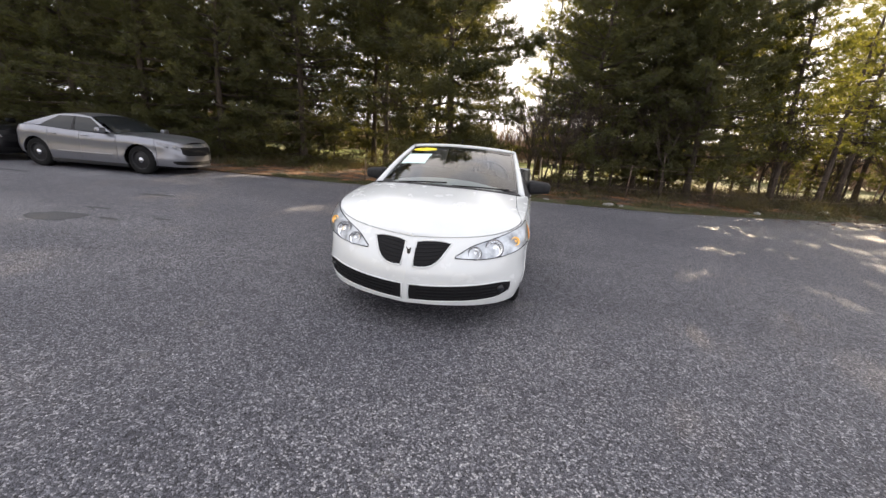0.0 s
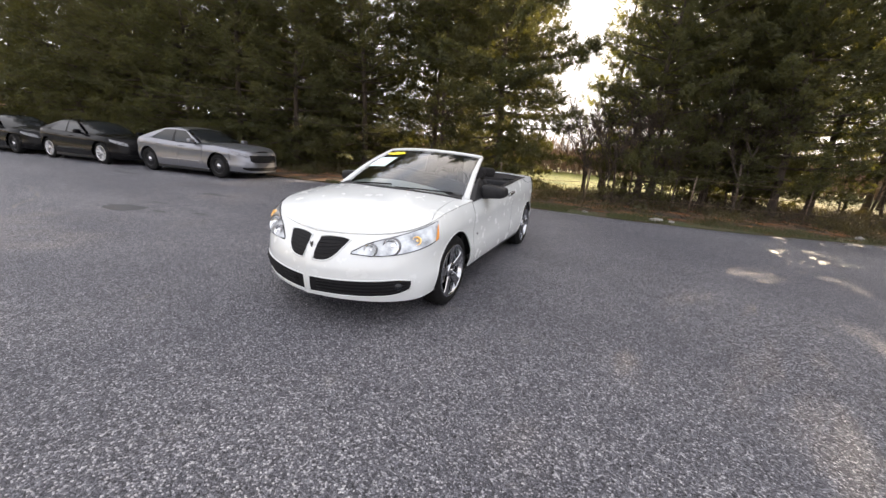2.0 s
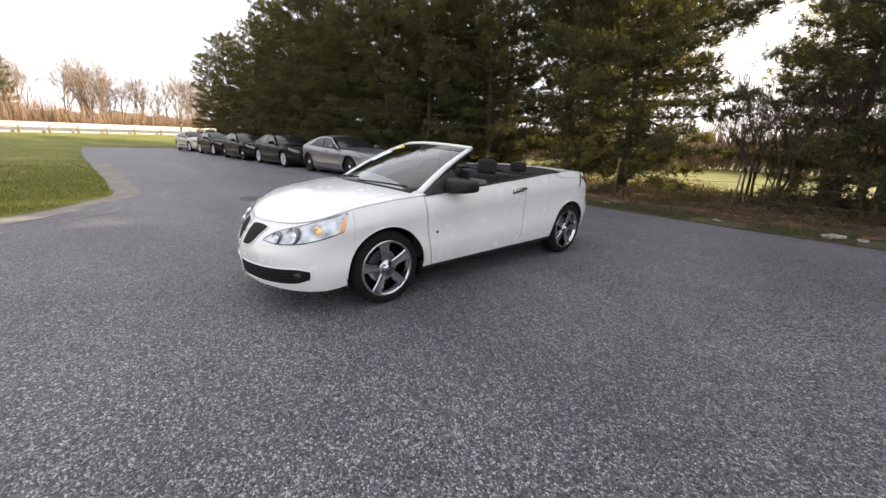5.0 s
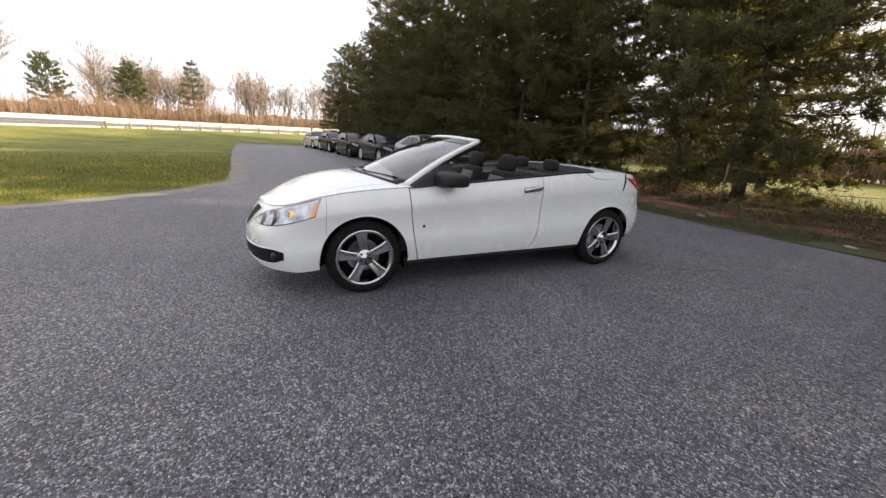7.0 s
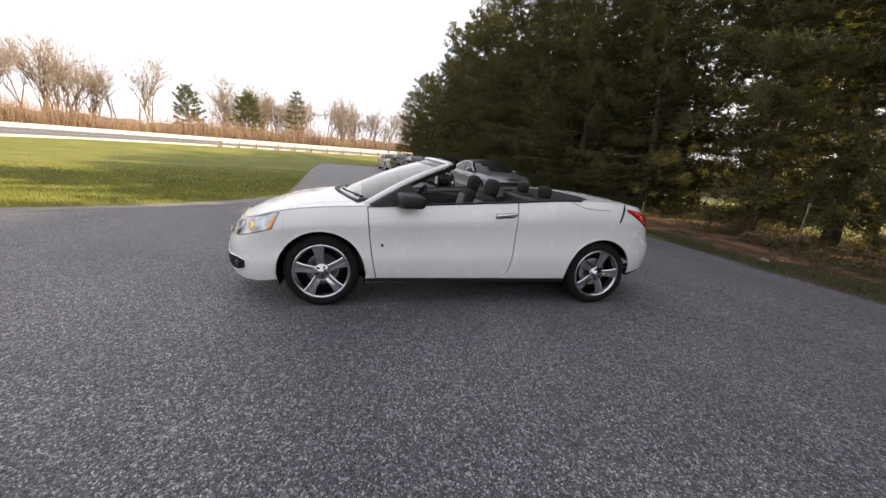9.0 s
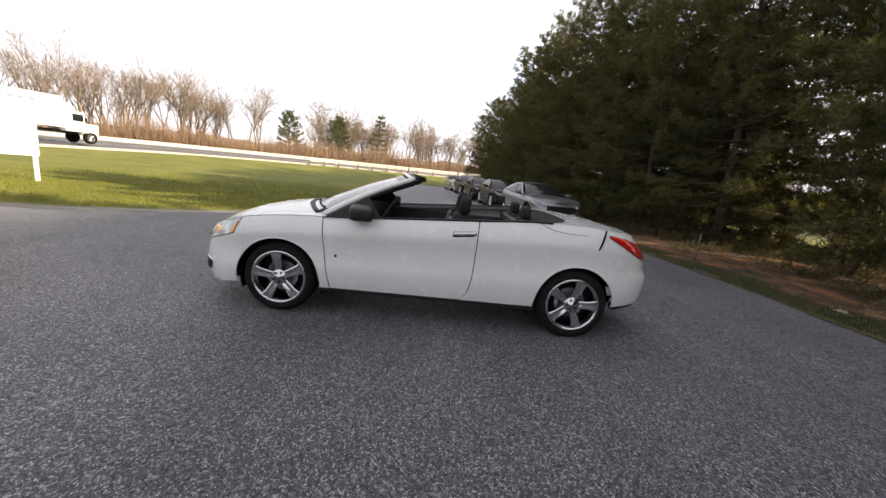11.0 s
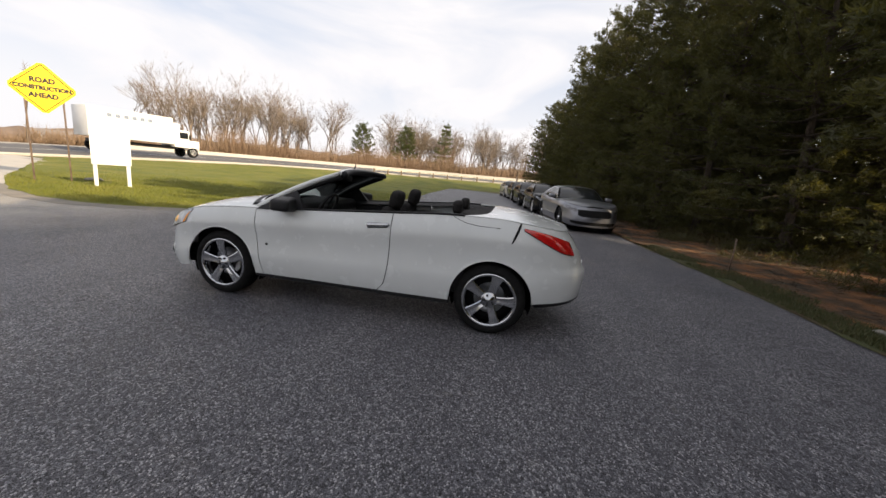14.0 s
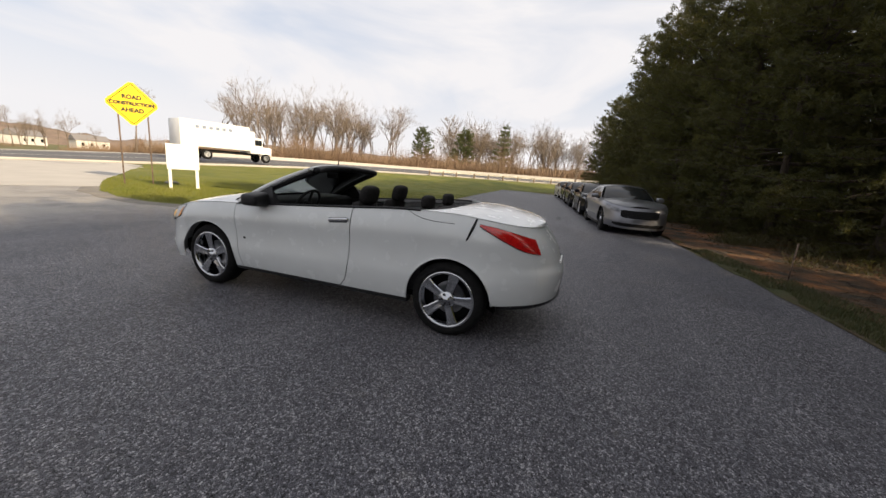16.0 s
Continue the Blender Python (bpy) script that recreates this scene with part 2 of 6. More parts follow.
lamp_grey = material("smoked lamp bowl", (0.16, 0.16, 0.17), 0.35, 0.6)
lens = material("clear lamp lens", (0.98, 0.99, 1.0), 0.02, 0.0, Transmission_Weight=1.0, IOR=1.06, Coat_Weight=0.35, Coat_Roughness=0.02)
lamp_silver = material("lamp reflector silver", (0.6, 0.62, 0.64), 0.28, 0.8)
n = Net(lamp_silver)
n.colour(n.span(n.noise(9, 3), (0.35, (0.2, 0.21, 0.22)), (0.65, (0.5, 0.52, 0.54))))
n.bump(n.noise(22, 2), 0.5, 0.01)
lamp_bowl = material("lamp bowl", (0.88, 0.9, 0.92), 0.1, 1.0)
amber = material("amber lens", (0.85, 0.3, 0.03), 0.15, 0.0, Coat_Weight=0.6)
lit_amber = material("glowing amber lamp", (0.85, 0.5, 0.16), 0.3, 0.0, Emission_Color=(1.0, 0.55, 0.1, 1), Emission_Strength=0.12)
red_lens = material("red tail lens", (0.5, 0.012, 0.012), 0.1, 0.0, Coat_Weight=1.0)
n = Net(red_lens)
n.colour(n.mix(n.grey(n.cells(70)), (0.36, 0.004, 0.006), (0.55, 0.012, 0.011)))
yellow_card = material("yellow sticker", (0.85, 0.68, 0.02), 0.6)
paper = material("pale paper sheet", (0.62, 0.78, 0.74), 0.7)
white_board = material("white painted board", (0.82, 0.82, 0.8), 0.6)
n = Net(white_board)
n.colour(n.span(n.noise(6, 5), (0.3, (0.74, 0.74, 0.72)), (0.7, (0.84, 0.84, 0.82))))
sign_yellow = material("yellow reflective sheet", (0.9, 0.55, 0.01), 0.45)
n = Net(sign_yellow)
n.colour(n.mix(n.noise(40, 3), (0.95, 0.66, 0.004), (0.9, 0.6, 0.006)))
sign_black = material("black sign ink", (0.02, 0.018, 0.015), 0.6)
post_steel = material("rusty steel post", (0.12, 0.09, 0.07), 0.7, 0.4)
n = Net(post_steel)
n.colour(n.span(n.noise(18, 5), (0.35, (0.07, 0.05, 0.04)), (0.65, (0.2, 0.14, 0.1))))
galvanised = material("weathered galvanised steel", (0.55, 0.53, 0.48), 0.5, 0.3)
n = Net(galvanised)
n.colour(n.span(n.noise(3, 5), (0.3, (0.42, 0.4, 0.36)), (0.7, (0.66, 0.63, 0.57))))
wood = material("weathered timber", (0.2, 0.15, 0.1), 0.9)
n = Net(wood)
n.colour(n.span(n.noise(9, 5, 0.6, n.stretch(6, 6, 0.6)), (0.3, (0.12, 0.085, 0.055)), (0.7, (0.3, 0.23, 0.16))))
n.bump(n.noise(30, 4, 0.6, n.stretch(6, 6, 0.6)), 0.5, 0.01)
bark = material("pine bark", (0.06, 0.045, 0.035), 0.95)
n = Net(bark)
n.colour(n.span(n.noise(7, 6, 0.7, n.stretch(3, 3, 0.7)), (0.3, (0.03, 0.023, 0.018)), (0.7, (0.11, 0.08, 0.058))))
n.bump(n.noise(10, 5, 0.7, n.stretch(3, 3, 0.7)), 1.0, 0.05)
pale_bark = material("bare twig bark", (0.26, 0.19, 0.13), 0.9)
n = Net(pale_bark)
n.colour(n.span(n.noise(1.5, 4), (0.3, (0.144, 0.112, 0.0864)), (0.7, (0.238, 0.187, 0.144))))


verge_turf = material("thin verge turf", (0.06, 0.07, 0.02), 0.95)
n = Net(verge_turf)
base = n.span(n.noise(1.1, 6, 0.65), (0.34, (0.04, 0.052, 0.012)), (0.48, (0.055, 0.055, 0.016)), (0.6, (0.075, 0.048, 0.024)))
n.colour(n.mix(1.0, base, n.span(n.noise(55, 4, 0.7), (0.3, (0.55, 0.55, 0.55)), (0.7, (1.25, 1.25, 1.2))), "MULTIPLY"))
n.bump(n.noise(70, 4), 0.8, 0.03)
verge_blade = material("verge grass blade", (0.06, 0.08, 0.02), 0.7)
n = Net(verge_blade)
n.colour(n.mix(n.island(), (0.03, 0.0413, 0.0075), (0.0638, 0.06, 0.0165)))


def needles(name, low, high, warm, see=0.28):
    m = material(name, low, 0.6)
    n = Net(m)
    n.colour(n.mix(n.grey(n.span(n.noise(0.7, 3), (0.4, (0, 0, 0)), (0.7, (0.7, 0.7, 0.7)))), n.mix(n.island(), low, high), warm))
    leaf = n.nodes.new("ShaderNodeBsdfTranslucent")
    leaf.inputs["Color"].default_value = (high[0] * 2.7, high[1] * 2.3, high[2] * 1.1, 1)
    add = n.nodes.new("ShaderNodeMixShader")
    add.inputs["Fac"].default_value = see
    n.links.new(n.bsdf.outputs["BSDF"], add.inputs[1])
    n.links.new(leaf.outputs["BSDF"], add.inputs[2])
    n.links.new(add.outputs["Shader"], n.nodes["Material Output"].inputs["Surface"])
    return m


pine_green = needles("pine needles", (0.023, 0.03, 0.013), (0.056, 0.062, 0.023), (0.085, 0.074, 0.026), 0.4)
thin_green = needles("thin pine needles", (0.034, 0.044, 0.015), (0.09, 0.1, 0.028), (0.14, 0.12, 0.032), 0.6)
far_green = needles("spruce needles", (0.035, 0.052, 0.02), (0.07, 0.09, 0.034), (0.09, 0.09, 0.034), 0.35)
scrub = needles("undergrowth leaves", (0.025, 0.03, 0.01), (0.05, 0.048, 0.015), (0.08, 0.05, 0.018))
brush_brown = material("dry brush", (0.24, 0.15, 0.1), 0.95)
n = Net(brush_brown)
n.colour(n.mix(n.island(), n.span(n.noise(0.12, 4), (0.35, (0.158, 0.0972, 0.0648)), (0.65, (0.259, 0.18, 0.115))), (0.23, 0.158, 0.101)))
dead_twig = material("dead bramble", (0.1, 0.065, 0.04), 0.95)
n = Net(dead_twig)
n.colour(n.mix(n.island(), (0.025, 0.02, 0.014), (0.085, 0.058, 0.036)))
rock = material("pale limestone", (0.4, 0.38, 0.34), 0.9)
n = Net(rock)
n.colour(n.span(n.noise(9, 5), (0.3, (0.135, 0.125, 0.11)), (0.7, (0.25, 0.24, 0.22))))
n.bump(n.noise(14, 5), 0.8, 0.03)
house_wall = material("pale siding", (0.62, 0.6, 0.57), 0.8)
house_roof = material("grey shingles", (0.2, 0.19, 0.19), 0.9)
far_wood = material("far bare woodland", (0.2, 0.16, 0.14), 1.0)
n = Net(far_wood)
n.colour(n.span(n.noise(0.06, 6, 0.7, n.stretch(1, 1, 2.5)), (0.35, (0.112, 0.0863, 0.075)), (0.65, (0.195, 0.15, 0.124))))
truck_white = material("white truck panel", (0.8, 0.8, 0.79), 0.4)
n = Net(truck_white)
n.colour(n.span(n.noise(1.2, 5), (0.3, (0.72, 0.72, 0.71)), (0.7, (0.82, 0.82, 0.81))))
blue_ink = material("grey blue lettering", (0.2, 0.24, 0.32), 0.5)

# ---- shapes ----
def mesh(name, verts, faces, mat, smooth=True):
    me = bpy.data.meshes.new(name)
    me.from_pydata([tuple(float(c) for c in v) for v in verts], [], [tuple(int(i) for i in f) for f in faces])
    me.materials.append(mat)
    if smooth:
        me.polygons.foreach_set("use_smooth", [True] * len(me.polygons))
    me.update()
    return me


def part(name, data, parent, label="", mat=None):
    """One mesh object under a thing or a part. data: a mesh, or a bmesh with its material."""
    if isinstance(data, bmesh.types.BMesh):
        me = bpy.data.meshes.new(name)
        data.to_mesh(me)
        data.free()
        me.materials.append(mat)
        data = me
    ob = new(name, data)
    ob.parent = parent
    return tagged(ob, label)


def thing(name, label, category, group="", m=None, kind=""):
    ob = tagged(new(name), label, category, group, kind)
    ob.empty_display_size = 0.2
    if m is not None:
        ob.matrix_basis = m
    return ob


def setting(name, data, label, category):
    return tagged(new(name, data), label, category, kind="structure")


def box(sx, sy, sz, at=(0, 0, 0), bevel=0.0, turn=None, taper=1.0, segments=2):
    bm = bmesh.new()
    bmesh.ops.create_cube(bm, size=1)
    for v in bm.verts:
        k = taper if v.co.z > 0 else 1.0
        v.co = Vector((v.co.x * sx * k, v.co.y * sy * k, v.co.z * sz))
    if bevel:
        bmesh.ops.bevel(bm, geom=bm.edges[:], offset=bevel, segments=segments, affect="EDGES", profile=0.5)
    bm.transform(Matrix.Translation(at) @ (turn or Matrix.Identity(4)))
    for f in bm.faces:
        f.smooth = bevel > 0
    return bm


def merge(*bms):
    """Several bmeshes as one."""
    out = bmesh.new()
    for bm in bms:
        me = bpy.data.meshes.new("tmp")
        bm.to_mesh(me)
        bm.free()
        out.from_mesh(me)
        bpy.data.meshes.remove(me)
    return out


def lathe(profile, steps=40, axis="X", closed=False):
    """Spins (radius, offset) pairs round an axis."""
    verts, faces = [], []
    k = len(profile)
    for i in range(steps):
        a = 2 * math.pi * i / steps
        for r, o in profile:
            verts.append((o, r * math.cos(a), r * math.sin(a)) if axis == "X" else (r * math.cos(a), r * math.sin(a), o))
    for i in range(steps):
        for j in range(k if closed else k - 1):
            a, b = i * k + j, i * k + (j + 1) % k
            c, d = ((i + 1) % steps) * k + (j + 1) % k, ((i + 1) % steps) * k + j
            faces.append((a, b, c, d))
    return verts, faces


def tube(points, radius, sides=6, taper=None):
    """A tube along points; taper: radii at each point."""
    verts, faces = [], []
    pts = [Vector(p) for p in points]
    for i, p in enumerate(pts):
        d = (pts[min(i + 1, len(pts) - 1)] - pts[max(i - 1, 0)]).normalized()
        u = d.cross(Vector((0.13, 0.31, 0.94)))
        if u.length < 0.05:
            u = d.cross(Vector((1, 0, 0)))
        u.normalize()
        w = d.cross(u)
        r = taper[i] if taper else radius
        for s in range(sides):
            a = 2 * math.pi * s / sides
            verts.append(p + (u * math.cos(a) + w * math.sin(a)) * r)
    for i in range(len(pts) - 1):
        for s in range(sides):
            a, b = i * sides + s, i * sides + (s + 1) % sides
            faces.append((a, b, b + sides, a + sides))
    faces.append(tuple(range(sides))[::-1])
    faces.append(tuple((len(pts) - 1) * sides + s for s in range(sides)))
    return verts, faces


def join(*pieces):
    verts, faces = [], []
    for v, f in pieces:
        k = len(verts)
        verts += list(v)
        faces += [tuple(i + k for i in g) for g in f]
    return verts, faces


def grid(fn, nu, nv, keep=None):
    """A surface fn(u, v) over the unit square."""
    verts = [fn(i / nu, j / nv) for i in range(nu + 1) for j in range(nv + 1)]
    faces = []
    for i in range(nu):
        for j in range(nv):
            a = i * (nv + 1) + j
            faces.append((a, a + nv + 1, a + nv + 2, a + 1))
    return verts, faces


def thick(ob, depth, offset=-1.0):
    s = ob.modifiers.new("thickness", "SOLIDIFY")
    s.thickness, s.offset = depth, offset
    e = ob.modifiers.new("crisp_edges", "EDGE_SPLIT")
    e.split_angle = radians(35)
    return ob


def curve_at(keys):
    """A smooth curve through (at, value) pairs (monotone cubic)."""
    xs, ys = np.array([k[0] for k in keys], float), np.array([k[1] for k in keys], float)
    h = np.diff(xs)
    d = np.diff(ys) / h
    m = np.concatenate([[d[0]], [(0 if a * b <= 0 else 2 * a * b / (a + b)) for a, b in zip(d[:-1], d[1:])], [d[-1]]])

    def value(x):
        x = min(max(x, xs[0]), xs[-1])
        i = min(int(np.searchsorted(xs, x, side="right")) - 1, len(h) - 1)
        t = (x - xs[i]) / h[i]
        return float((1 + 2 * t) * (1 - t) ** 2 * ys[i] + t * (1 - t) ** 2 * h[i] * m[i] + t * t * (3 - 2 * t) * ys[i + 1] + t * t * (t - 1) * h[i] * m[i + 1])

    return value

# ---- ground, pavement, road ----
ROAD = [(60, -41, 0.0), (25, -39.5, 0.0), (0, -38.5, 0.1), (-15, -38.2, 0.35), (-30, -36.6, 0.9), (-42, -31.2, 1.2), (-55, -18, 1.35), (-64, 1, 1.4), (-74, 28, 1.4), (-90, 70, 1.4)]


def smooth_line(points, steps=12):
    """A Catmull-Rom line through points."""
    pts = [Vector(p) for p in points]
    out = []
    for i in range(len(pts) - 1):
        p0, p1, p2, p3 = pts[max(i - 1, 0)], pts[i], pts[i + 1], pts[min(i + 2, len(pts) - 1)]
        for s in range(steps):
            t = s / steps
            out.append(0.5 * (2 * p1 + (p2 - p0) * t + (2 * p0 - 5 * p1 + 4 * p2 - p3) * t * t + (3 * p1 - p0 - 3 * p2 + p3) * t ** 3))
    return out + [pts[-1]]


road_line = smooth_line(ROAD)
road_xy = np.array([(p.x, p.y) for p in road_line])
road_z = np.array([p.z for p in road_line])
road_side = np.stack([-np.gradient(road_xy[:, 1]), np.gradient(road_xy[:, 0])], 1)
road_side /= np.linalg.norm(road_side, axis=1, keepdims=True)


def bank(z, off):
    """The road's height off its line: the curve is banked, with the far side higher."""
    return z + (0.04 * off - 0.2) * min(z, 1.0)


def rise(x, y):
    """The ground's height: level round the car park, banked up to the road."""
    d = np.hypot(road_xy[:, 0] - x, road_xy[:, 1] - y)
    i = int(d.argmin())
    o = (x - road_xy[i, 0]) * road_side[i, 0] + (y - road_xy[i, 1]) * road_side[i, 1]
    k = min(max((26 - d[i] + (4 if o > 0 else 0)) / 20, 0), 1)
    return float(bank(road_z[i], min(max(o, -7), 10.6)) * k * k * (3 - 2 * k))


def sheet(outline, lift, step):
    """A level area inside an outline of (x, y), cut into a grid and laid on the ground."""
    bm = bmesh.new()
    f = bm.faces.new([bm.verts.new((x, y, 0)) for x, y in outline])
    if f.normal.z < 0 or f.calc_area() and sum((a[0] * b[1] - b[0] * a[1]) for a, b in zip(outline, outline[1:] + outline[:1])) < 0:
        f.normal_flip()
    xs, ys = [p[0] for p in outline], [p[1] for p in outline]
    for lo, hi, axis in ((min(xs), max(xs), 0), (min(ys), max(ys), 1)):
        at = lo + step
        while at < hi:
            co, no = [0, 0, 0], [0, 0, 0]
            co[axis], no[axis] = at, 1
            bmesh.ops.bisect_plane(bm, geom=bm.verts[:] + bm.edges[:] + bm.faces[:], plane_co=co, plane_no=no)
            at += step
    for v in bm.verts:
        v.co.z = rise(v.co.x, v.co.y) + lift
    return bm


def ragged(points, amount, steps=14, seed=0):
    """An outline with a torn edge."""
    out = []
    pts = [Vector((x, y, 0)) for x, y in points]
    for i, p in enumerate(pts):
        q = pts[(i + 1) % len(pts)]
        k = max(1, int(min((q - p).length / 0.35, steps * 4)))
        for s in range(k):
            w = p.lerp(q, s / k)
            o = noise.noise_vector(Vector((w.x * 0.9, w.y * 0.9, seed))) + 0.5 * noise.noise_vector(Vector((w.x * 3, w.y * 3, seed + 5)))
            out.append((w.x + o.x * amount, w.y + o.y * amount))
    return out


def far_grid():
    """Lines of the ground sheet, close together near by and wide apart far off."""
    near = list(np.arange(-110, 61, 3.0))
    return [-1500, -900, -500, -300, -200, -150, -125] + near + [75, 100, 150, 250, 500, 900, 1500]


lines = far_grid()
verts = [(x, y, rise(x, y) - 0.03) for x in lines for y in lines]
k = len(lines)
faces = [(i * k + j, (i + 1) * k + j, (i + 1) * k + j + 1, i * k + j + 1) for i in range(k - 1) for j in range(k - 1)]
setting("ground", mesh("ground", verts, faces, field), "rough green and straw-coloured open field", "ground")

EDGE = [(30, 15.0), (16, 11.2), (10.5, 9.3), (7.5, 8.2), (5.0, 7.4), (2.5, 7.08), (-0.5, 7.02), (-2.5, 6.98), (-4.2, 6.9), (-6, 6.75), (-8.5, 6.65), (-12, 6.45), (-18, 5.95), (-25, 5.2), (-32, 4.1), (-36.5, 2.6)]
ISLE = [(-37.5, -3.6), (-31, -3.45), (-25, -3.1), (-18.8, -2.65), (-13.5, -2.25), (-9.0, -1.95), (-7.9, -2.0), (-6.4, -2.75), (-5.2, -4.0), (-4.4, -5.3), (-3.7, -6.4), (-3.45, -7.7), (-3.6, -9.2), (-4.2, -11.1), (-5.5, -13.4), (-6.9, -15.7), (-9.4, -19.0), (-12.2, -22.8), (-16.5, -28.2)]
outline = [(x, y) for x, y in EDGE] + [(-38, -0.5)] + ISLE + [(-17.5, -33.2), (-6, -33.6), (30, -34.8)]
bm = sheet(outline, 0.004, 3.0)
me = bpy.data.meshes.new("car_park")
bm.to_mesh(me)
bm.free()
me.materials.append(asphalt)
setting("pavement", me, "grey chip-sealed asphalt car park with pale stone chips", "pavement")

# pale concrete mouth of the drive, towards the road
bm = sheet(ragged([(-5.2, -12.4), (-6.6, -14.6), (-9.2, -18.3), (-12.0, -22.2), (-16.2, -27.7), (-17.3, -33.0), (-6, -33.4), (6, -33.8), (5, -23), (3.2, -16.0), (-1.8, -13.6)], 0.45, seed=3), 0.012, 3.0)
me = bpy.data.meshes.new("drive_apron")
bm.to_mesh(me)
bm.free()
me.materials.append(concrete)
setting("pavement_apron", me, "pale worn concrete apron where the drive meets the road", "pavement")

# turf island
isle = ISLE + [(-18.5, -31.2), (-28, -30.0), (-38.6, -25.4), (-49.8, -14.0), (-57.5, 3.0), (-62, 16), (-50, 14), (-43, 6), (-38.6, 0)]
bm = sheet(ragged(isle, 0.12, seed=9), 0.014, 2.5)
me = bpy.data.meshes.new("turf_island")
bm.to_mesh(me)
bm.free()
me.materials.append(turf)
setting("turf_island", me, "mown green turf island with straw-coloured patches", "grass")

# sandy rim of the turf island
rim_out, rim_in = [], []
for (xa, ya), (xb, yb) in zip(ISLE[3:16], ISLE[4:17]):
    d = Vector((xb - xa, yb - ya, 0)).normalized()
    rim_out.append((xa - d.y * 0.55, ya + d.x * 0.55))
    rim_in.append((xa + d.y * 0.25, ya - d.x * 0.25))
bm = sheet(ragged(rim_out + rim_in[::-1], 0.16, seed=12), 0.009, 2.5)
me = bpy.data.meshes.new("sandy_rim")
bm.to_mesh(me)
bm.free()
me.materials.append(grit)
setting("sandy_rim", me, "pale sandy grit along the turf edge", "grit")

# turf verge and pine straw under the row of trees
edge_out = [(x, y) for x, y in EDGE]
bm = sheet(ragged([(x, y - 0.02) for x, y in edge_out[:10]] + [(-5.5, 7.3), (-3, 7.9), (0, 8.4), (4, 8.8), (7.5, 9.6), (10.5, 10.9), (16, 13), (30, 17)], 0.1, seed=4), 0.016, 2.5)
me = bpy.data.meshes.new("verge")
bm.to_mesh(me)
bm.free()
me.materials.append(verge_turf)
setting("verge", me, "thin patchy green turf verge beside the asphalt", "grass")
bm = sheet(ragged([(30, 16), (16, 12.2), (10.5, 10.2), (7.5, 9.0), (5, 8.25), (2, 7.9), (-1.5, 7.75), (-4.3, 7.25), (-6, 6.87), (-8.5, 6.72), (-12, 6.47), (-18, 5.97), (-25, 5.22), (-32, 4.12), (-36.5, 2.62), (-44, 4), (-44, 9), (-30, 14), (-10, 15), (0, 14), (8, 14), (16, 16), (30, 20)], 0.3, seed=6), 0.03, 2.5)
me = bpy.data.meshes.new("pine_straw")
bm.to_mesh(me)
bm.free()
me.materials.append(litter)
setting("pine_straw", me, "orange brown pine straw littering the ground under trees", "ground")

bm = sheet(ragged([(-14, 14.4), (-6, 13.6), (-1.5, 13.2), (2.2, 13.6), (5, 16), (7, 29), (-14, 29)], 0.5, seed=15), 0.036, 3.0)
me = bpy.data.meshes.new("back_turf")
bm.to_mesh(me)
bm.free()
me.materials.append(turf)
setting("back_turf", me, "sunlit yellow green grass behind the pines", "grass")


def ribbon(line, near, far, lift, mat, name):
    """A strip along the road line, between two offsets to its side."""
    verts, faces = [], []
    for i, p in enumerate(line):
        d = line[min(i + 1, len(line) - 1)] - line[max(i - 1, 0)]
        side = Vector((-d.y, d.x, 0)).normalized()
        for o in (near, far):
            q = p + side * o
            verts.append((q.x, q.y, bank(p.z, o) + lift))
        if i:
            k = 2 * i
            faces.append((k - 2, k, k + 1, k - 1))
    return mesh(name, verts, faces, mat, False)


setting("road", ribbon(road_line, -5.2, 8.6, 0.03, highway, "road"), "dark worn asphalt highway curving away", "road")
setting("road_line", ribbon(road_line, -4.3, -4.12, 0.036, paint, "road_line"), "worn white painted edge line", "road marking")
setting("road_line", ribbon(road_line, 7.6, 7.78, 0.036, paint, "road_line"), "worn white painted edge line", "road marking")
setting("road_line", ribbon(road_line, 1.5, 1.68, 0.036, paint, "road_line"), "worn white painted centre line", "road marking")
kerb_line = road_line[20:]
setting("shoulder", ribbon(kerb_line, -6.6, -5.2, 0.045, concrete, "shoulder"), "pale concrete road shoulder", "road shoulder")
setting("shoulder", ribbon(road_line, 8.6, 10.0, 0.045, concrete, "shoulder"), "pale gravelly road shoulder on the far side", "road shoulder")

kerb_v, kerb_f = [], []
for i, p in enumerate(kerb_line):
    d = kerb_line[min(i + 1, len(kerb_line) - 1)] - kerb_line[max(i - 1, 0)]
    side = Vector((d.y, -d.x, 0)).normalized()
    side = side if side.y > 0 else -side
    for o, z in ((6.35, 0.0), (6.37, 0.17), (6.55, 0.17), (6.57, -0.02)):
        q = p + side * o
        kerb_v.append((q.x, q.y, bank(p.z, -o) + z))
    if i:
        k = 4 * i
        for j in range(3):
            kerb_f.append((k + j - 4, k + j - 3, k + j + 1, k + j))
setting("kerb", mesh("kerb", kerb_v, kerb_f, concrete, False), "pale raised concrete kerb along the turf", "kerb")


def arrow_mark(x, y, turn):
    """A turn arrow painted on the road."""
    bm = bmesh.new()
    pts = [(-1.6, -0.16), (0.5, -0.16), (0.5, -0.55), (1.6, 0), (0.5, 0.55), (0.5, 0.16), (-1.6, 0.16)]
    bm.faces.new([bm.verts.new((a, b, 0)) for a, b in pts])
    me = bpy.data.meshes.new("road_arrow")
    bm.to_mesh(me)
    bm.free()
    me.materials.append(paint)
    ob = setting("road_arrow", me, "worn white arrow painted on the road", "road marking")
    ob.matrix_basis = pose(x, y, 0.04, 0, 0, turn)


arrow_mark(-14.6, -36.4, 2)
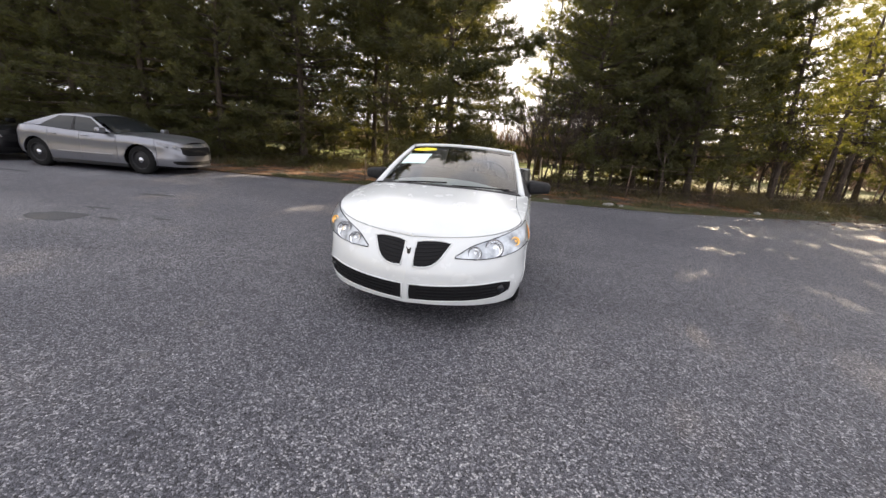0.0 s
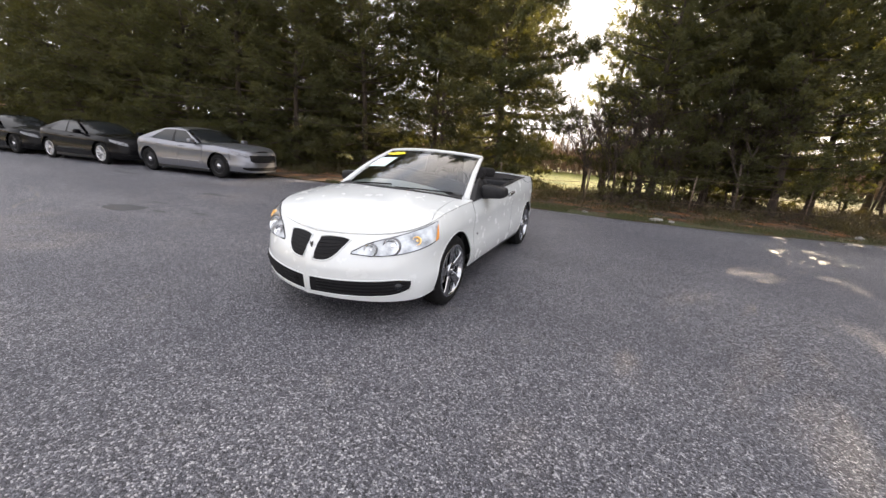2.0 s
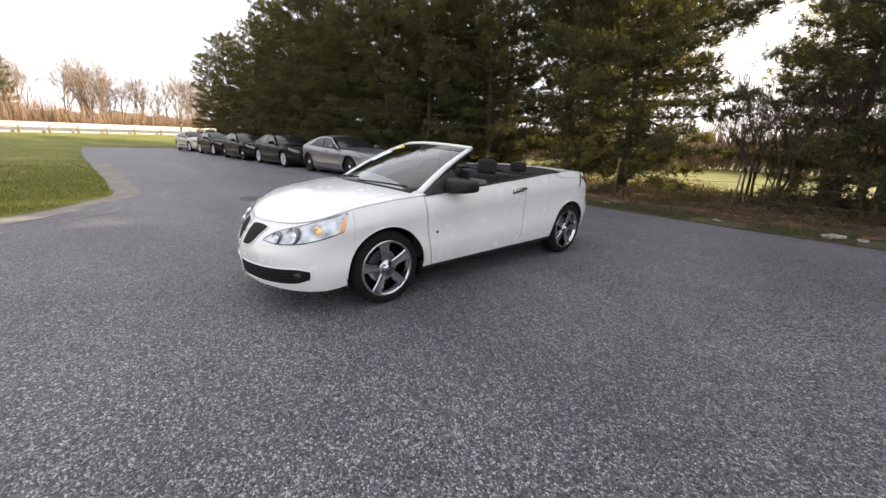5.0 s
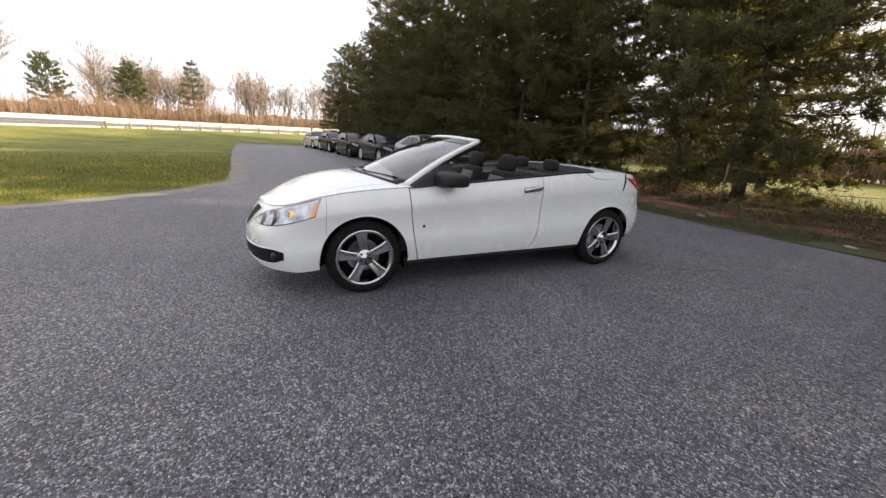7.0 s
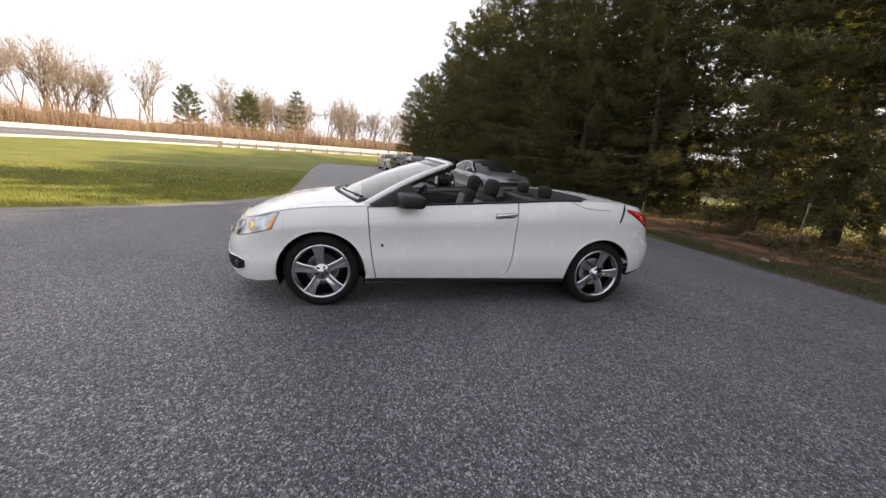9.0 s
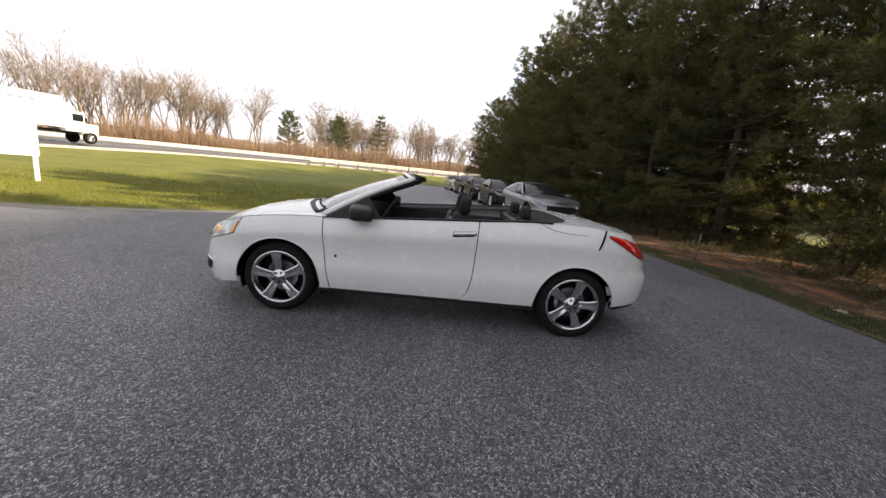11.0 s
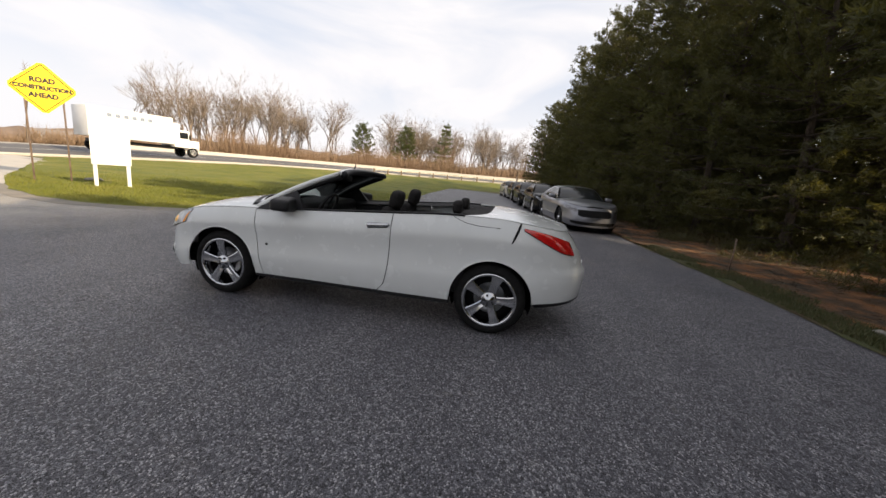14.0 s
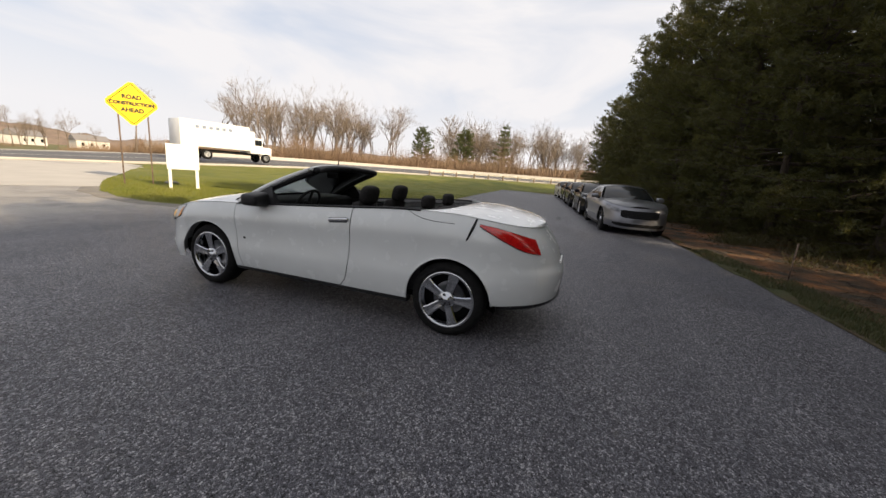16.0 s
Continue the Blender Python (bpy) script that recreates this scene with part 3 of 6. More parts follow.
arrow_mark(-16.5, -40.3, 2)
arrow_mark(-22.5, -36.2, 190)


def blob(x, y, rx, ry, turn, seed, mat, name, label, category, lift=0.008):
    """A flat patch with an uneven rim."""
    bm = bmesh.new()
    ring = []
    for i in range(40):
        a = 2 * math.pi * i / 40
        k = 1 + 0.35 * noise.noise(Vector((math.cos(a) * 1.6, math.sin(a) * 1.6, seed)))
        ring.append(bm.verts.new((rx * k * math.cos(a), ry * k * math.sin(a), 0)))
    bm.faces.new(ring)
    me = bpy.data.meshes.new(name)
    bm.to_mesh(me)
    bm.free()
    me.materials.append(mat)
    ob = setting(name, me, label, category)
    ob.matrix_basis = pose(x, y, lift, 0, 0, turn)


for x, y, rx, ry, turn, seed in ((-5.95, 0.54, 0.42, 0.26, 5, 1), (-6.4, 2.58, 0.4, 0.07, 8, 2), (-5.25, 0.74, 0.18, 0.05, 0, 3), (-4.62, 1.05, 0.17, 0.045, 6, 4), (-6.06, 1.2, 0.3, 0.035, 4, 5), (-11.7, 3.4, 0.7, 0.09, 2, 6)):
    blob(x, y, rx, ry, turn, seed, tar, "tar_patch", "dark tar patch worn into the asphalt", "tar patch")


def crack_line(points, width, seed):
    """A pale dusty crack wandering over the asphalt."""
    line = smooth_line([(x, y, 0) for x, y in points], 16)
    verts, faces = [], []
    for i, p in enumerate(line):
        d = (line[min(i + 1, len(line) - 1)] - line[max(i - 1, 0)]).normalized()
        side = Vector((-d.y, d.x, 0))
        o = noise.noise(Vector((p.x * 2.2, p.y * 2.2, seed))) * 0.12 + noise.noise(Vector((p.x * 9, p.y * 9, seed))) * 0.03
        w = width * (0.5 + abs(noise.noise(Vector((p.x * 3.1, p.y * 3.1, seed + 3)))) * 1.8)
        for k in (-w, w):
            q = p + side * (o + k)
            verts.append((q.x, q.y, 0.009))
        if i:
            k = 2 * i
            faces.append((k - 2, k, k + 1, k - 1))
    setting("asphalt_crack", mesh("asphalt_crack", verts, faces, crack, False), "pale dusty crack along the asphalt edge", "crack")


crack_line([(-9.8, -0.1), (-8.6, -0.65), (-6.8, -1.4), (-5.6, -2.05), (-4.6, -2.95), (-3.6, -4.3), (-3.0, -5.8)], 0.026, 1)
crack_line([(-9.6, 0.5), (-8.0, 0.1), (-6.8, -0.7)], 0.018, 2)

# ---- the white convertible ----
class Shell:
    """A car's outer skin: a belt round its plan outline, and a top that closes it. y runs from nose to tail, with the front axle at 0."""

    def __init__(self, half, nose, tail, front, rear, low, shoulder, crown, lean=0.16, tuck=0.034, lean_rear=None, shelf=0.0, square=(0.64, 0.74), bow=0.0):
        self.half, self.nose, self.tail, self.front, self.rear = half, nose, tail, front, rear
        self.low, self.shoulder, self.crown = curve_at(low), curve_at(shoulder), curve_at(crown)
        self.lean, self.tuck, self.lean_rear, self.shelf = lean, tuck, lean_rear or lean, shelf
        self.square, self.bow = square, bow

    def plan(self, u):
        """The outline at its widest: u 0 is the nose, 1 the tail. Gives x, y and how far it faces along the car."""
        a, b = self.front - self.nose, self.tail - self.rear
        if u < 0.3:
            q = u / 0.3 * math.pi / 2
            c, s = math.cos(q), math.sin(q)
            w = s ** self.square[0]
            return self.half * w, self.front - a * c ** self.square[1] + self.bow * w ** 1.5 * c, -c
        if u > 0.7:
            q = (1 - u) / 0.3 * math.pi / 2
            c, s = max(math.cos(q), 0), max(math.sin(q), 0)
            return self.half * s ** 0.8, self.rear + b * c ** 0.667, c
        return self.half, self.front + (self.rear - self.front) * (u - 0.3) / 0.4, 0.0

    def at(self, y):
        """The u on the outline where it passes y."""
        lo, hi = 0.0, 1.0
        for _ in range(40):
            mid = (lo + hi) / 2
            if self.plan(mid)[1] < y:
                lo = mid
            else:
                hi = mid
        return lo

    def across(self, x):
        """The u on the front of the outline where it is x wide."""
        return 0.3 * math.asin((x / self.half) ** (1 / self.square[0])) / (math.pi / 2)

    def side(self, u, t):
        """A point of the belt: t 0 at the sill, 1 at the shoulder."""
        x, y, along = self.plan(u)
        z = self.low(y) + (self.shoulder(y) - self.low(y)) * t
        inset = self.tuck * max(0, 1 - t / 0.3) ** 2 + 0.012 * math.sin(math.pi * min(max((t - 0.3) / 0.45, 0), 1)) + (0.06 if u < 0.3 else 0.05) * max(0, (t - 0.72) / 0.28) ** 2
        shift = along * ((self.lean if u < 0.5 else self.lean_rear) * max(0, (t - 0.45) / 0.55) ** 1.7 + 0.02 * max(0, 1 - t / 0.35) ** 2)
        if u > 0.7:
            shift += along * self.shelf * min(max((t - 0.4) / 0.09, 0), 1)
        return Vector((x * (1 - inset / self.half), y - shift, z))

    def z_side(self, y, z):
        """A point of the belt at a place along the car and a height."""
        u = self.at(y)
        yy = self.plan(u)[1]
        return self.side(u, (z - self.low(yy)) / (self.shoulder(yy) - self.low(yy)))

    def top(self, u, f):
        """A point of the top: f 0 on the middle line, 1 on the shoulder."""
        p = self.side(u, 1.0)
        z = self.crown(p.y)
        return Vector((p.x * f, p.y, p.z + max(z - p.z, 0) * (1 - abs(f) ** 2.3)))

    def normal(self, u, t):
        e = 0.003
        a, b = self.side(min(u + e, 1), t) - self.side(max(u - e, 0), t), self.side(u, min(t + 0.02, 1)) - self.side(u, max(t - 0.02, 0))
        return a.cross(b).normalized() if a.cross(b).length > 1e-9 else Vector((0, -1 if u < 0.5 else 1, 0))


def flip(v, side):
    return (v[0] * side, v[1], v[2])


def belt_panel(shell, ua, ub, side, nu, nv, arches=(), t0=0.0, t1=1.0, gap=0.003):
    """A panel of the belt between two edges ua(t), ub(t), with round wheel openings."""
    pts, uv = [], []
    for i in range(nu + 1):
        for j in range(nv + 1):
            t = t0 + (t1 - t0) * j / nv
            a, b = ua(t), ub(t)
            p = shell.side(a + (b - a) * i / nu, t)
            pts.append(p)
    drop = set()
    for cy, cz, r in arches:
        inside = [(p.y - cy) ** 2 + (p.z - cz) ** 2 < r * r for p in pts]
        for i in range(nu):
            for j in range(nv):
                a = i * (nv + 1) + j
                ring = (a, a + nv + 1, a + nv + 2, a + 1)
                if all(inside[k] for k in ring):
                    drop.add((i, j))
        for k, p in enumerate(pts):
            if inside[k]:
                d = Vector((0, p.y - cy, p.z - cz))
                if d.length > 1e-6:
                    d *= r / d.length
                    p.y, p.z = cy + d.y, cz + d.z
    faces = []
    for i in range(nu):
        for j in range(nv):
            if (i, j) in drop:
                continue
            a = i * (nv + 1) + j
            ring = (a, a + nv + 1, a + nv + 2, a + 1)
            faces.append(ring if side > 0 else ring[::-1])
    verts = [flip(p, side) for p in pts]
    used = sorted({k for f in faces for k in f})
    remap = {k: i for i, k in enumerate(used)}
    return [verts[k] for k in used], [tuple(remap[k] for k in f) for f in faces]


def skin_patch(shell, corners, side, lift, n=10, m=6, bulge=0.0):
    """A four-cornered patch laid on the belt, in (u, t), raised above it; corners: two edges of equal length from one end to the other."""
    low, high = corners
    lo = curve_pts(low)
    hi = curve_pts(high)

    def fn(a, b):
        p, q = lo(a), hi(a)
        u, t = p[0] + (q[0] - p[0]) * b, p[1] + (q[1] - p[1]) * b
        k = lift + bulge * (math.sin(math.pi * a) * math.sin(math.pi * b)) ** 0.5 if bulge else lift
        v = shell.side(u, t) + shell.normal(u, t) * k
        return flip(v, side)

    verts, faces = grid(fn, n, m)
    if side < 0:
        faces = [f[::-1] for f in faces]
    return verts, faces


def curve_pts(points):
    """A smooth way through 2D points, by share of their count."""
    fu = curve_at([(i / (len(points) - 1), p[0]) for i, p in enumerate(points)])
    ft = curve_at([(i / (len(points) - 1), p[1]) for i, p in enumerate(points)])
    return lambda a: (fu(a), ft(a))


def wheel(parent, x, y, z, side, radius, rim, width, style, name="wheel", spin=0.3):
    """A wheel: tyre, rim with spokes, cap, brake disc. style: 'five' chrome, 'steel' dark with a cap, 'alloy'."""
    w = new(name)
    w.parent = parent
    w.matrix_basis = pose(x, y, z, 0, 0, 0 if side > 0 else 180)
    h = width / 2
    r, g = radius, rim
    prof = [(g - 0.005, -h + 0.01), (g + 0.03, -h), (r - 0.045, -h), (r - 0.012, -h + 0.02), (r, -h + 0.05), (r, h - 0.05), (r - 0.012, h - 0.02), (r - 0.045, h), (g + 0.03, h + 0.004), (g - 0.005, h - 0.012)]
    part("tyre", mesh("tyre", *lathe(prof, 56), rubber), w, "black road tyre")
    metal = {"five": chrome, "steel": black_plastic, "alloy": satin}[style]
    prof = [(g + 0.004, h - 0.004), (g - 0.012, h + 0.004), (g - 0.022, h - 0.012), (g - 0.035, h - 0.05), (g - 0.045, -h + 0.02)]
    rm = part("rim", mesh("rim", *lathe(prof, 56), metal), w, "chrome rim" if style == "five" else "")
    part("brake_disc", mesh("brake_disc", *lathe([(0.15, h - 0.1), (0.15, h - 0.115), (0.06, h - 0.1)], 32), satin), w)
    part("wheel_back", mesh("wheel_back", *lathe([(g - 0.03, -0.03), (0.001, -0.03)], 32), liner), w)
    if style == "steel":
        part("wheel_face", mesh("wheel_face", *lathe([(g - 0.02, h - 0.03), (g - 0.07, h - 0.035), (g - 0.1, h - 0.01), (0.05, h - 0.02)], 40), metal), w)
        part("hub_cap", mesh("hub_cap", *lathe([(0.075, h - 0.02), (0.07, h + 0.008), (0.001, h + 0.012)], 28), chrome), w, "bright round hub cap")
        return w
    count = 5 if style == "five" else 10
    for k in range(count):
        bm = bmesh.new()
        secs = ((0.045, 0.034, h - 0.022, 0.03), (0.11, 0.038, h - 0.015, 0.03), (0.175, 0.043, h - 0.008, 0.028), (g - 0.02, 0.056, h - 0.004, 0.026))
        rows = []
        for rad, half, off, dep in secs:
            wd = half if style == "five" else half * 0.5
            ring = [(off - dep, -wd), (off - 0.006, -wd), (off, -wd + 0.01), (off - 0.004, 0), (off, wd - 0.01), (off - 0.006, wd), (off - dep, wd)]
            rows.append([bm.verts.new((o, rad, q)) for o, q in ring])
        for a, b in zip(rows, rows[1:]):
            for i in range(6):
                bm.faces.new((a[i], a[i + 1], b[i + 1], b[i]))
        bm.transform(Matrix.Rotation(2 * math.pi * k / count + spin, 4, "X"))
        bmesh.ops.recalc_face_normals(bm, faces=bm.faces[:])
        part("spoke", bm, rm, "", metal)
    part("hub_cap", mesh("hub_cap", *lathe([(0.078, h - 0.045), (0.076, h - 0.016), (0.066, h - 0.011), (0.034, h - 0.012), (0.03, h - 0.004), (0.001, h - 0.002)], 32), metal), w)
    for k in range(5):
        a = 2 * math.pi * (k + 0.5) / 5 + spin
        bm = bmesh.new()
        bmesh.ops.create_cone(bm, cap_ends=True, segments=6, radius1=0.011, radius2=0.009, depth=0.016)
        bm.transform(Matrix.Translation((h - 0.004, 0.052 * math.cos(a), 0.052 * math.sin(a))) @ Matrix.Rotation(math.pi / 2, 4, "Y"))
        part("wheel_nut", bm, w, "", black_plastic)
    return w


def pillow(w, d, h):
    """A padded block with rounded sides."""
    bm = bmesh.new()
    bmesh.ops.create_uvsphere(bm, u_segments=20, v_segments=14, radius=1.0)
    for v in bm.verts:
        c = [math.copysign(abs(k) ** 0.62, k) for k in v.co]
        v.co = Vector((c[0] * w / 2, c[1] * d / 2, c[2] * h / 2))
    for f in bm.faces:
        f.smooth = True
    return bm


def arch_liner(parent, cy, cz, r, side, x_in, x_out):
    verts, faces = [], []
    for i in range(25):
        a = math.pi * (-0.12 + 1.24 * i / 24)
        for x in (x_in, x_out):
            verts.append((x * side, cy + r * math.cos(a), cz + r * math.sin(a)))
        verts.append((x_in * side, cy, cz))
        if i:
            k = 3 * i
            faces += [(k - 3, k, k + 1, k - 2), (k - 1, k + 2, k, k - 3)]
    part("wheel_arch_liner", mesh("wheel_arch_liner", verts, faces, liner), parent)


def convertible(m):
    car = thing("convertible_car", "white two-door convertible with lowered roof and chrome wheels", "car", m=m)
    S = Shell(0.905, -1.0, 3.80, -0.1, 2.72,
              low=[(-1.02, 0.24), (-0.6, 0.245), (-0.36, 0.27), (0.0, 0.275), (0.45, 0.285), (2.45, 0.295), (2.85, 0.315), (3.2, 0.345), (3.5, 0.365), (3.82, 0.375)],
              shoulder=[(-1.02, 0.745), (-0.85, 0.775), (-0.6, 0.84), (-0.38, 0.89), (-0.1, 0.93), (0.15, 0.952), (0.45, 0.968), (1.2, 1.02), (1.86, 1.068), (2.5, 1.11), (2.85, 1.11), (3.2, 1.085), (3.5, 1.05), (3.82, 1.01)],
              crown=[(-1.02, 0.745), (-0.86, 0.765), (-0.6, 0.88), (-0.3, 0.975), (0.1, 1.035), (0.4, 1.05), (2.4, 1.115), (2.8, 1.135), (3.1, 1.12), (3.3, 1.085), (3.55, 1.035), (3.82, 0.985)], lean_rear=0.2, shelf=0.04,
              square=(0.42, 0.62), bow=0.25)
    arches = ((0.0, 0.335, 0.4), (2.858, 0.335, 0.396))
    at = S.at
    line = lambda *k: (lambda t, c=curve_at([(b, at(a)) for a, b in k]): c(t))
    gap = 0.0013
    shift = lambda f, d: (lambda t: f(t) + d)
    bumper_end = line((-0.33, 0), (-0.33, 1))
    door_front = line((0.50, 0), (0.455, 0.35), (0.42, 0.8), (0.41, 1))
    door_rear = line((1.74, 0), (1.81, 0.12), (1.845, 0.4), (1.86, 1))
    tail_end = line((3.6, 0), (3.6, 1))
    for side in (1, -1):
        fender = part("front_fender", mesh("front_fender", *belt_panel(S, shift(bumper_end, 0.0002), shift(door_front, -gap), side, 40, 30, arches[:1]), white_paint), car)
        thick(fender, 0.012)
        door = part("door", mesh("door", *belt_panel(S, door_front, door_rear, side, 40, 26, t0=0.004), white_paint), car)
        thick(door, 0.012)
        thick(part("quarter_panel", mesh("quarter_panel", *belt_panel(S, shift(door_rear, gap), shift(tail_end, -0.0001), side, 60, 30, arches[1:]), white_paint), car), 0.012)
        # handle
        a = S.z_side(1.72, 0.94)
        bm = box(0.03, 0.225, 0.036, bevel=0.013, segments=3)
        bm.transform(Matrix.Translation(((a.x + 0.016) * side, 1.735, 0.945)) @ Matrix.Rotation(radians(6), 4, "X"))
        part("door_handle", bm, door, "chrome door handle", chrome)
        bm = box(0.006, 0.2, 0.05, bevel=0.002)
        bm.transform(Matrix.Translation(((a.x + 0.003) * side, 1.725, 0.938)) @ Matrix.Rotation(radians(6), 4, "X"))
        part("handle_recess", bm, door, "", black_plastic)
        if side > 0:
            p = S.z_side(0.545, 0.615)
            bm = bmesh.new()
            bmesh.ops.create_cone(bm, cap_ends=True, segments=12, radius1=0.014, radius2=0.014, depth=0.006)
            bm.transform(Matrix.Translation((p.x + 0.002, p.y, p.z)) @ Matrix.Rotation(math.pi / 2, 4, "Y"))
            part("side_badge", bm, door, "small dark round badge", sign_black)
        # belt moulding along the window opening
        pts = [S.side(at(y), 1.0) + Vector((0.0, 0, 0.006)) for y in np.linspace(0.5, 2.55, 30)]
        part("belt_moulding", mesh("belt_moulding", *tube([flip(p, side) for p in pts], 0.011), black_plastic), car)
        # black sill under the doors
        bm = box(0.09, 2.08, 0.05, at=(0.818 * side, 1.43, 0.274), bevel=0.012)
        part("sill", bm, car, "black sill below the door", black_plastic)
        for (cy, cz, r), xin in zip(arches, (0.55, 0.55)):
            arch_liner(car, cy, cz, r + 0.008, side, xin, 0.80 if cy < 1 else 0.7)
            ring = [Vector((0, cy + r * math.cos(q), cz + r * math.sin(q))) for q in np.linspace(0.01 * math.pi, 1.0 * math.pi, 40)]
            lip = []
            for p in ring:
                u = at(p.y)
                yy = S.plan(u)[1]
                t = (p.z - S.low(yy)) / (S.shoulder(yy) - S.low(yy))
                q = S.side(u, max(t, 0))
                lip.append(((q.x - 0.004) * side, p.y, p.z))
            part("arch_lip", mesh("arch_lip", *tube(lip, 0.009), white_paint), car)
        # slanted gap between deck and quarter
        pts = []
        for k in np.linspace(0, 1, 12):
            y, z = 3.12 - 0.1 * k, 1.095 - 0.185 * k
            u = at(y)
            t = min((z - S.low(y)) / (S.shoulder(y) - S.low(y)), 1)
            pts.append(flip(S.side(u, t) + S.normal(u, t) * 0.001, side))
        part("deck_gap", mesh("deck_gap", *tube(pts, 0.0, 6, [0.005 + 0.006 * math.sin(math.pi * (0.15 + 0.75 * k / 11)) for k in range(12)]), liner), car)
        # curved seam of the roof cover behind the door
        pts = []
        for y, z in ((2.44, 1.104), (2.5, 1.075), (2.58, 1.05), (2.7, 1.036), (2.9, 1.034)):
            u = at(y)
            t = (z - S.low(y)) / (S.shoulder(y) - S.low(y))
            pts.append(flip(S.side(u, t) + S.normal(u, t) * -0.001, side))
        part("cover_seam", mesh("cover_seam", *tube(pts, 0.003, 6), liner), car)
        # headlight
        low = [(S.across(0.36), 0.735), (S.across(0.55), 0.715), (S.across(0.70), 0.72), (at(-0.62), 0.745), (at(-0.43), 0.775)]
        high = [(S.across(0.36), 0.765), (S.across(0.48), 0.885), (S.across(0.66), 0.955), (at(-0.62), 0.985), (at(-0.385), 0.985)]
        lamp_ob = part("headlight", mesh("headlight", *skin_patch(S, (low, high), side, 0.004, 18, 10), lamp_silver), car, "clear headlight with bright reflectors")
        part("lens", mesh("lens", *skin_patch(S, (low, high), side, 0.02, 18, 10, 0.018), lens), lamp_ob, "clear lens").visible_shadow = False
        for (u, t, r, mat, nm) in ((S.across(0.5), 0.795, 0.046, lamp_bowl, "reflector"), (S.across(0.645), 0.835, 0.062, lamp_bowl, "reflector"), (at(-0.66), 0.86, 0.034, lit_amber, "turn_signal")):
            p, nn = S.side(u, t), S.normal(u, t)
            aim = (nn + Vector((0, -1.3, 0))).normalized()
            q = Vector(flip(aim, side)).to_track_quat("Z", "Y").to_matrix().to_4x4()
            base = Matrix.Translation(flip(p + nn * 0.005, side)) @ q
            v, f = lathe([(r * 1.04, -0.03), (r * 1.04, 0.008), (r * 0.97, 0.01), (r * 0.9, 0.0), (r * 0.6, -0.012), (r * 0.34, -0.014), (r * 0.3, -0.002), (0.001, 0.002)], 28, "Z")
            me = mesh(nm, v, f, mat)
            me.transform(base)
            if nm == "reflector":
                me2 = mesh("bezel", *lathe([(r * 1.05, -0.02), (r * 1.05, 0.012), (r * 1.13, 0.014), (r * 1.2, 0.006), (r * 1.2, -0.02)], 28, "Z"), lamp_grey)
                me2.transform(base)
                part("bezel", me2, lamp_ob, "dark ring round the reflector")
            part(nm, me, lamp_ob, "glowing amber turn lamp" if nm == "turn_signal" else "round bright reflector")
        low2, high2 = [(at(-0.475), 0.772), (at(-0.432), 0.785)], [(at(-0.44), 0.9), (at(-0.4), 0.955)]
        part("side_marker", mesh("side_marker", *skin_patch(S, (low2, high2), side, 0.008, 4, 6), amber), lamp_ob, "orange side marker")
        rim = [S.side(u, t) + S.normal(u, t) * 0.004 for u, t in [curve_pts(low)(k) for k in np.linspace(0, 1, 14)] + [curve_pts(high)(k) for k in np.linspace(1, 0, 14)]]
        part("headlight_seal", mesh("headlight_seal", *tube([flip(p, side) for p in rim + rim[:1]], 0.004), black_plastic), lamp_ob)
        # tail light
        low = [(at(3.15), 0.925), (at(3.28), 0.855), (at(3.42), 0.775), (at(3.53), 0.71), (at(3.66), 0.665)]
        high = [(at(3.15), 0.945), (at(3.28), 0.94), (at(3.42), 0.925), (at(3.53), 0.9), (at(3.66), 0.855)]
        tail = part("tail_light", mesh("tail_light", *skin_patch(S, (low, high), side, 0.012, 16, 8, 0.006), red_lens), car, "red tail light")
        rim = [S.side(u, t) + S.normal(u, t) * 0.006 for u, t in [curve_pts(low)(k) for k in np.linspace(0, 1, 14)] + [curve_pts(high)(k) for k in np.linspace(1, 0, 14)]]
        part("tail_light_seal", mesh("tail_light_seal", *tube([flip(p, side) for p in rim + rim[:1]], 0.005), black_plastic), tail)
        # mirror
        bm = box(0.25, 0.21, 0.155, bevel=0.042, segments=3)
        for v in bm.verts:
            k = (v.co.x * side + 0.12) / 0.24
            v.co.z *= 1 - 0.3 * k
            v.co.y += 0.05 * k * k
        bm.transform(Matrix.Translation((0.965 * side, 0.76, 1.045)))
        mir = part("door_mirror", bm, door, "black plastic door mirror", black_plastic)
        bm = box(0.12, 0.09, 0.05, at=(0.87 * side, 0.73, 0.995), bevel=0.018)
        part("mirror_arm", bm, mir, "", black_plastic)
        v = [(0.80 * side, 0.36, 0.965), (0.872 * side, 0.42, 0.966), (0.874 * side, 0.94, 1.0), (0.79 * side, 0.94, 1.0), (0.765 * side, 0.80, 1.185)]
        part("mirror_sail", mesh("mirror_sail", v, [(0, 1, 2, 3), (0, 4, 3), (0, 1, 4), (1, 2, 4), (2, 3, 4)], black_plastic, False), door)

    # bumpers: the two halves of each as one mesh
    z0 = lambda t: 0.0
    v1, f1 = belt_panel(S, z0, shift(bumper_end, -0.0003), 1, 46, 30, arches[:1])
    v2, f2 = belt_panel(S, z0, shift(bumper_end, -0.0003), -1, 46, 30, arches[:1])
    front = part("front_bumper", mesh("front_bumper", *join((v1, f1), (v2, f2)), white_paint), car)
    thick(front, 0.012)
    one = lambda t: 1.0
    v1, f1 = belt_panel(S, shift(tail_end, 0.0001), one, 1, 40, 26, arches[1:])
    v2, f2 = belt_panel(S, shift(tail_end, 0.0001), one, -1, 40, 26, arches[1:])
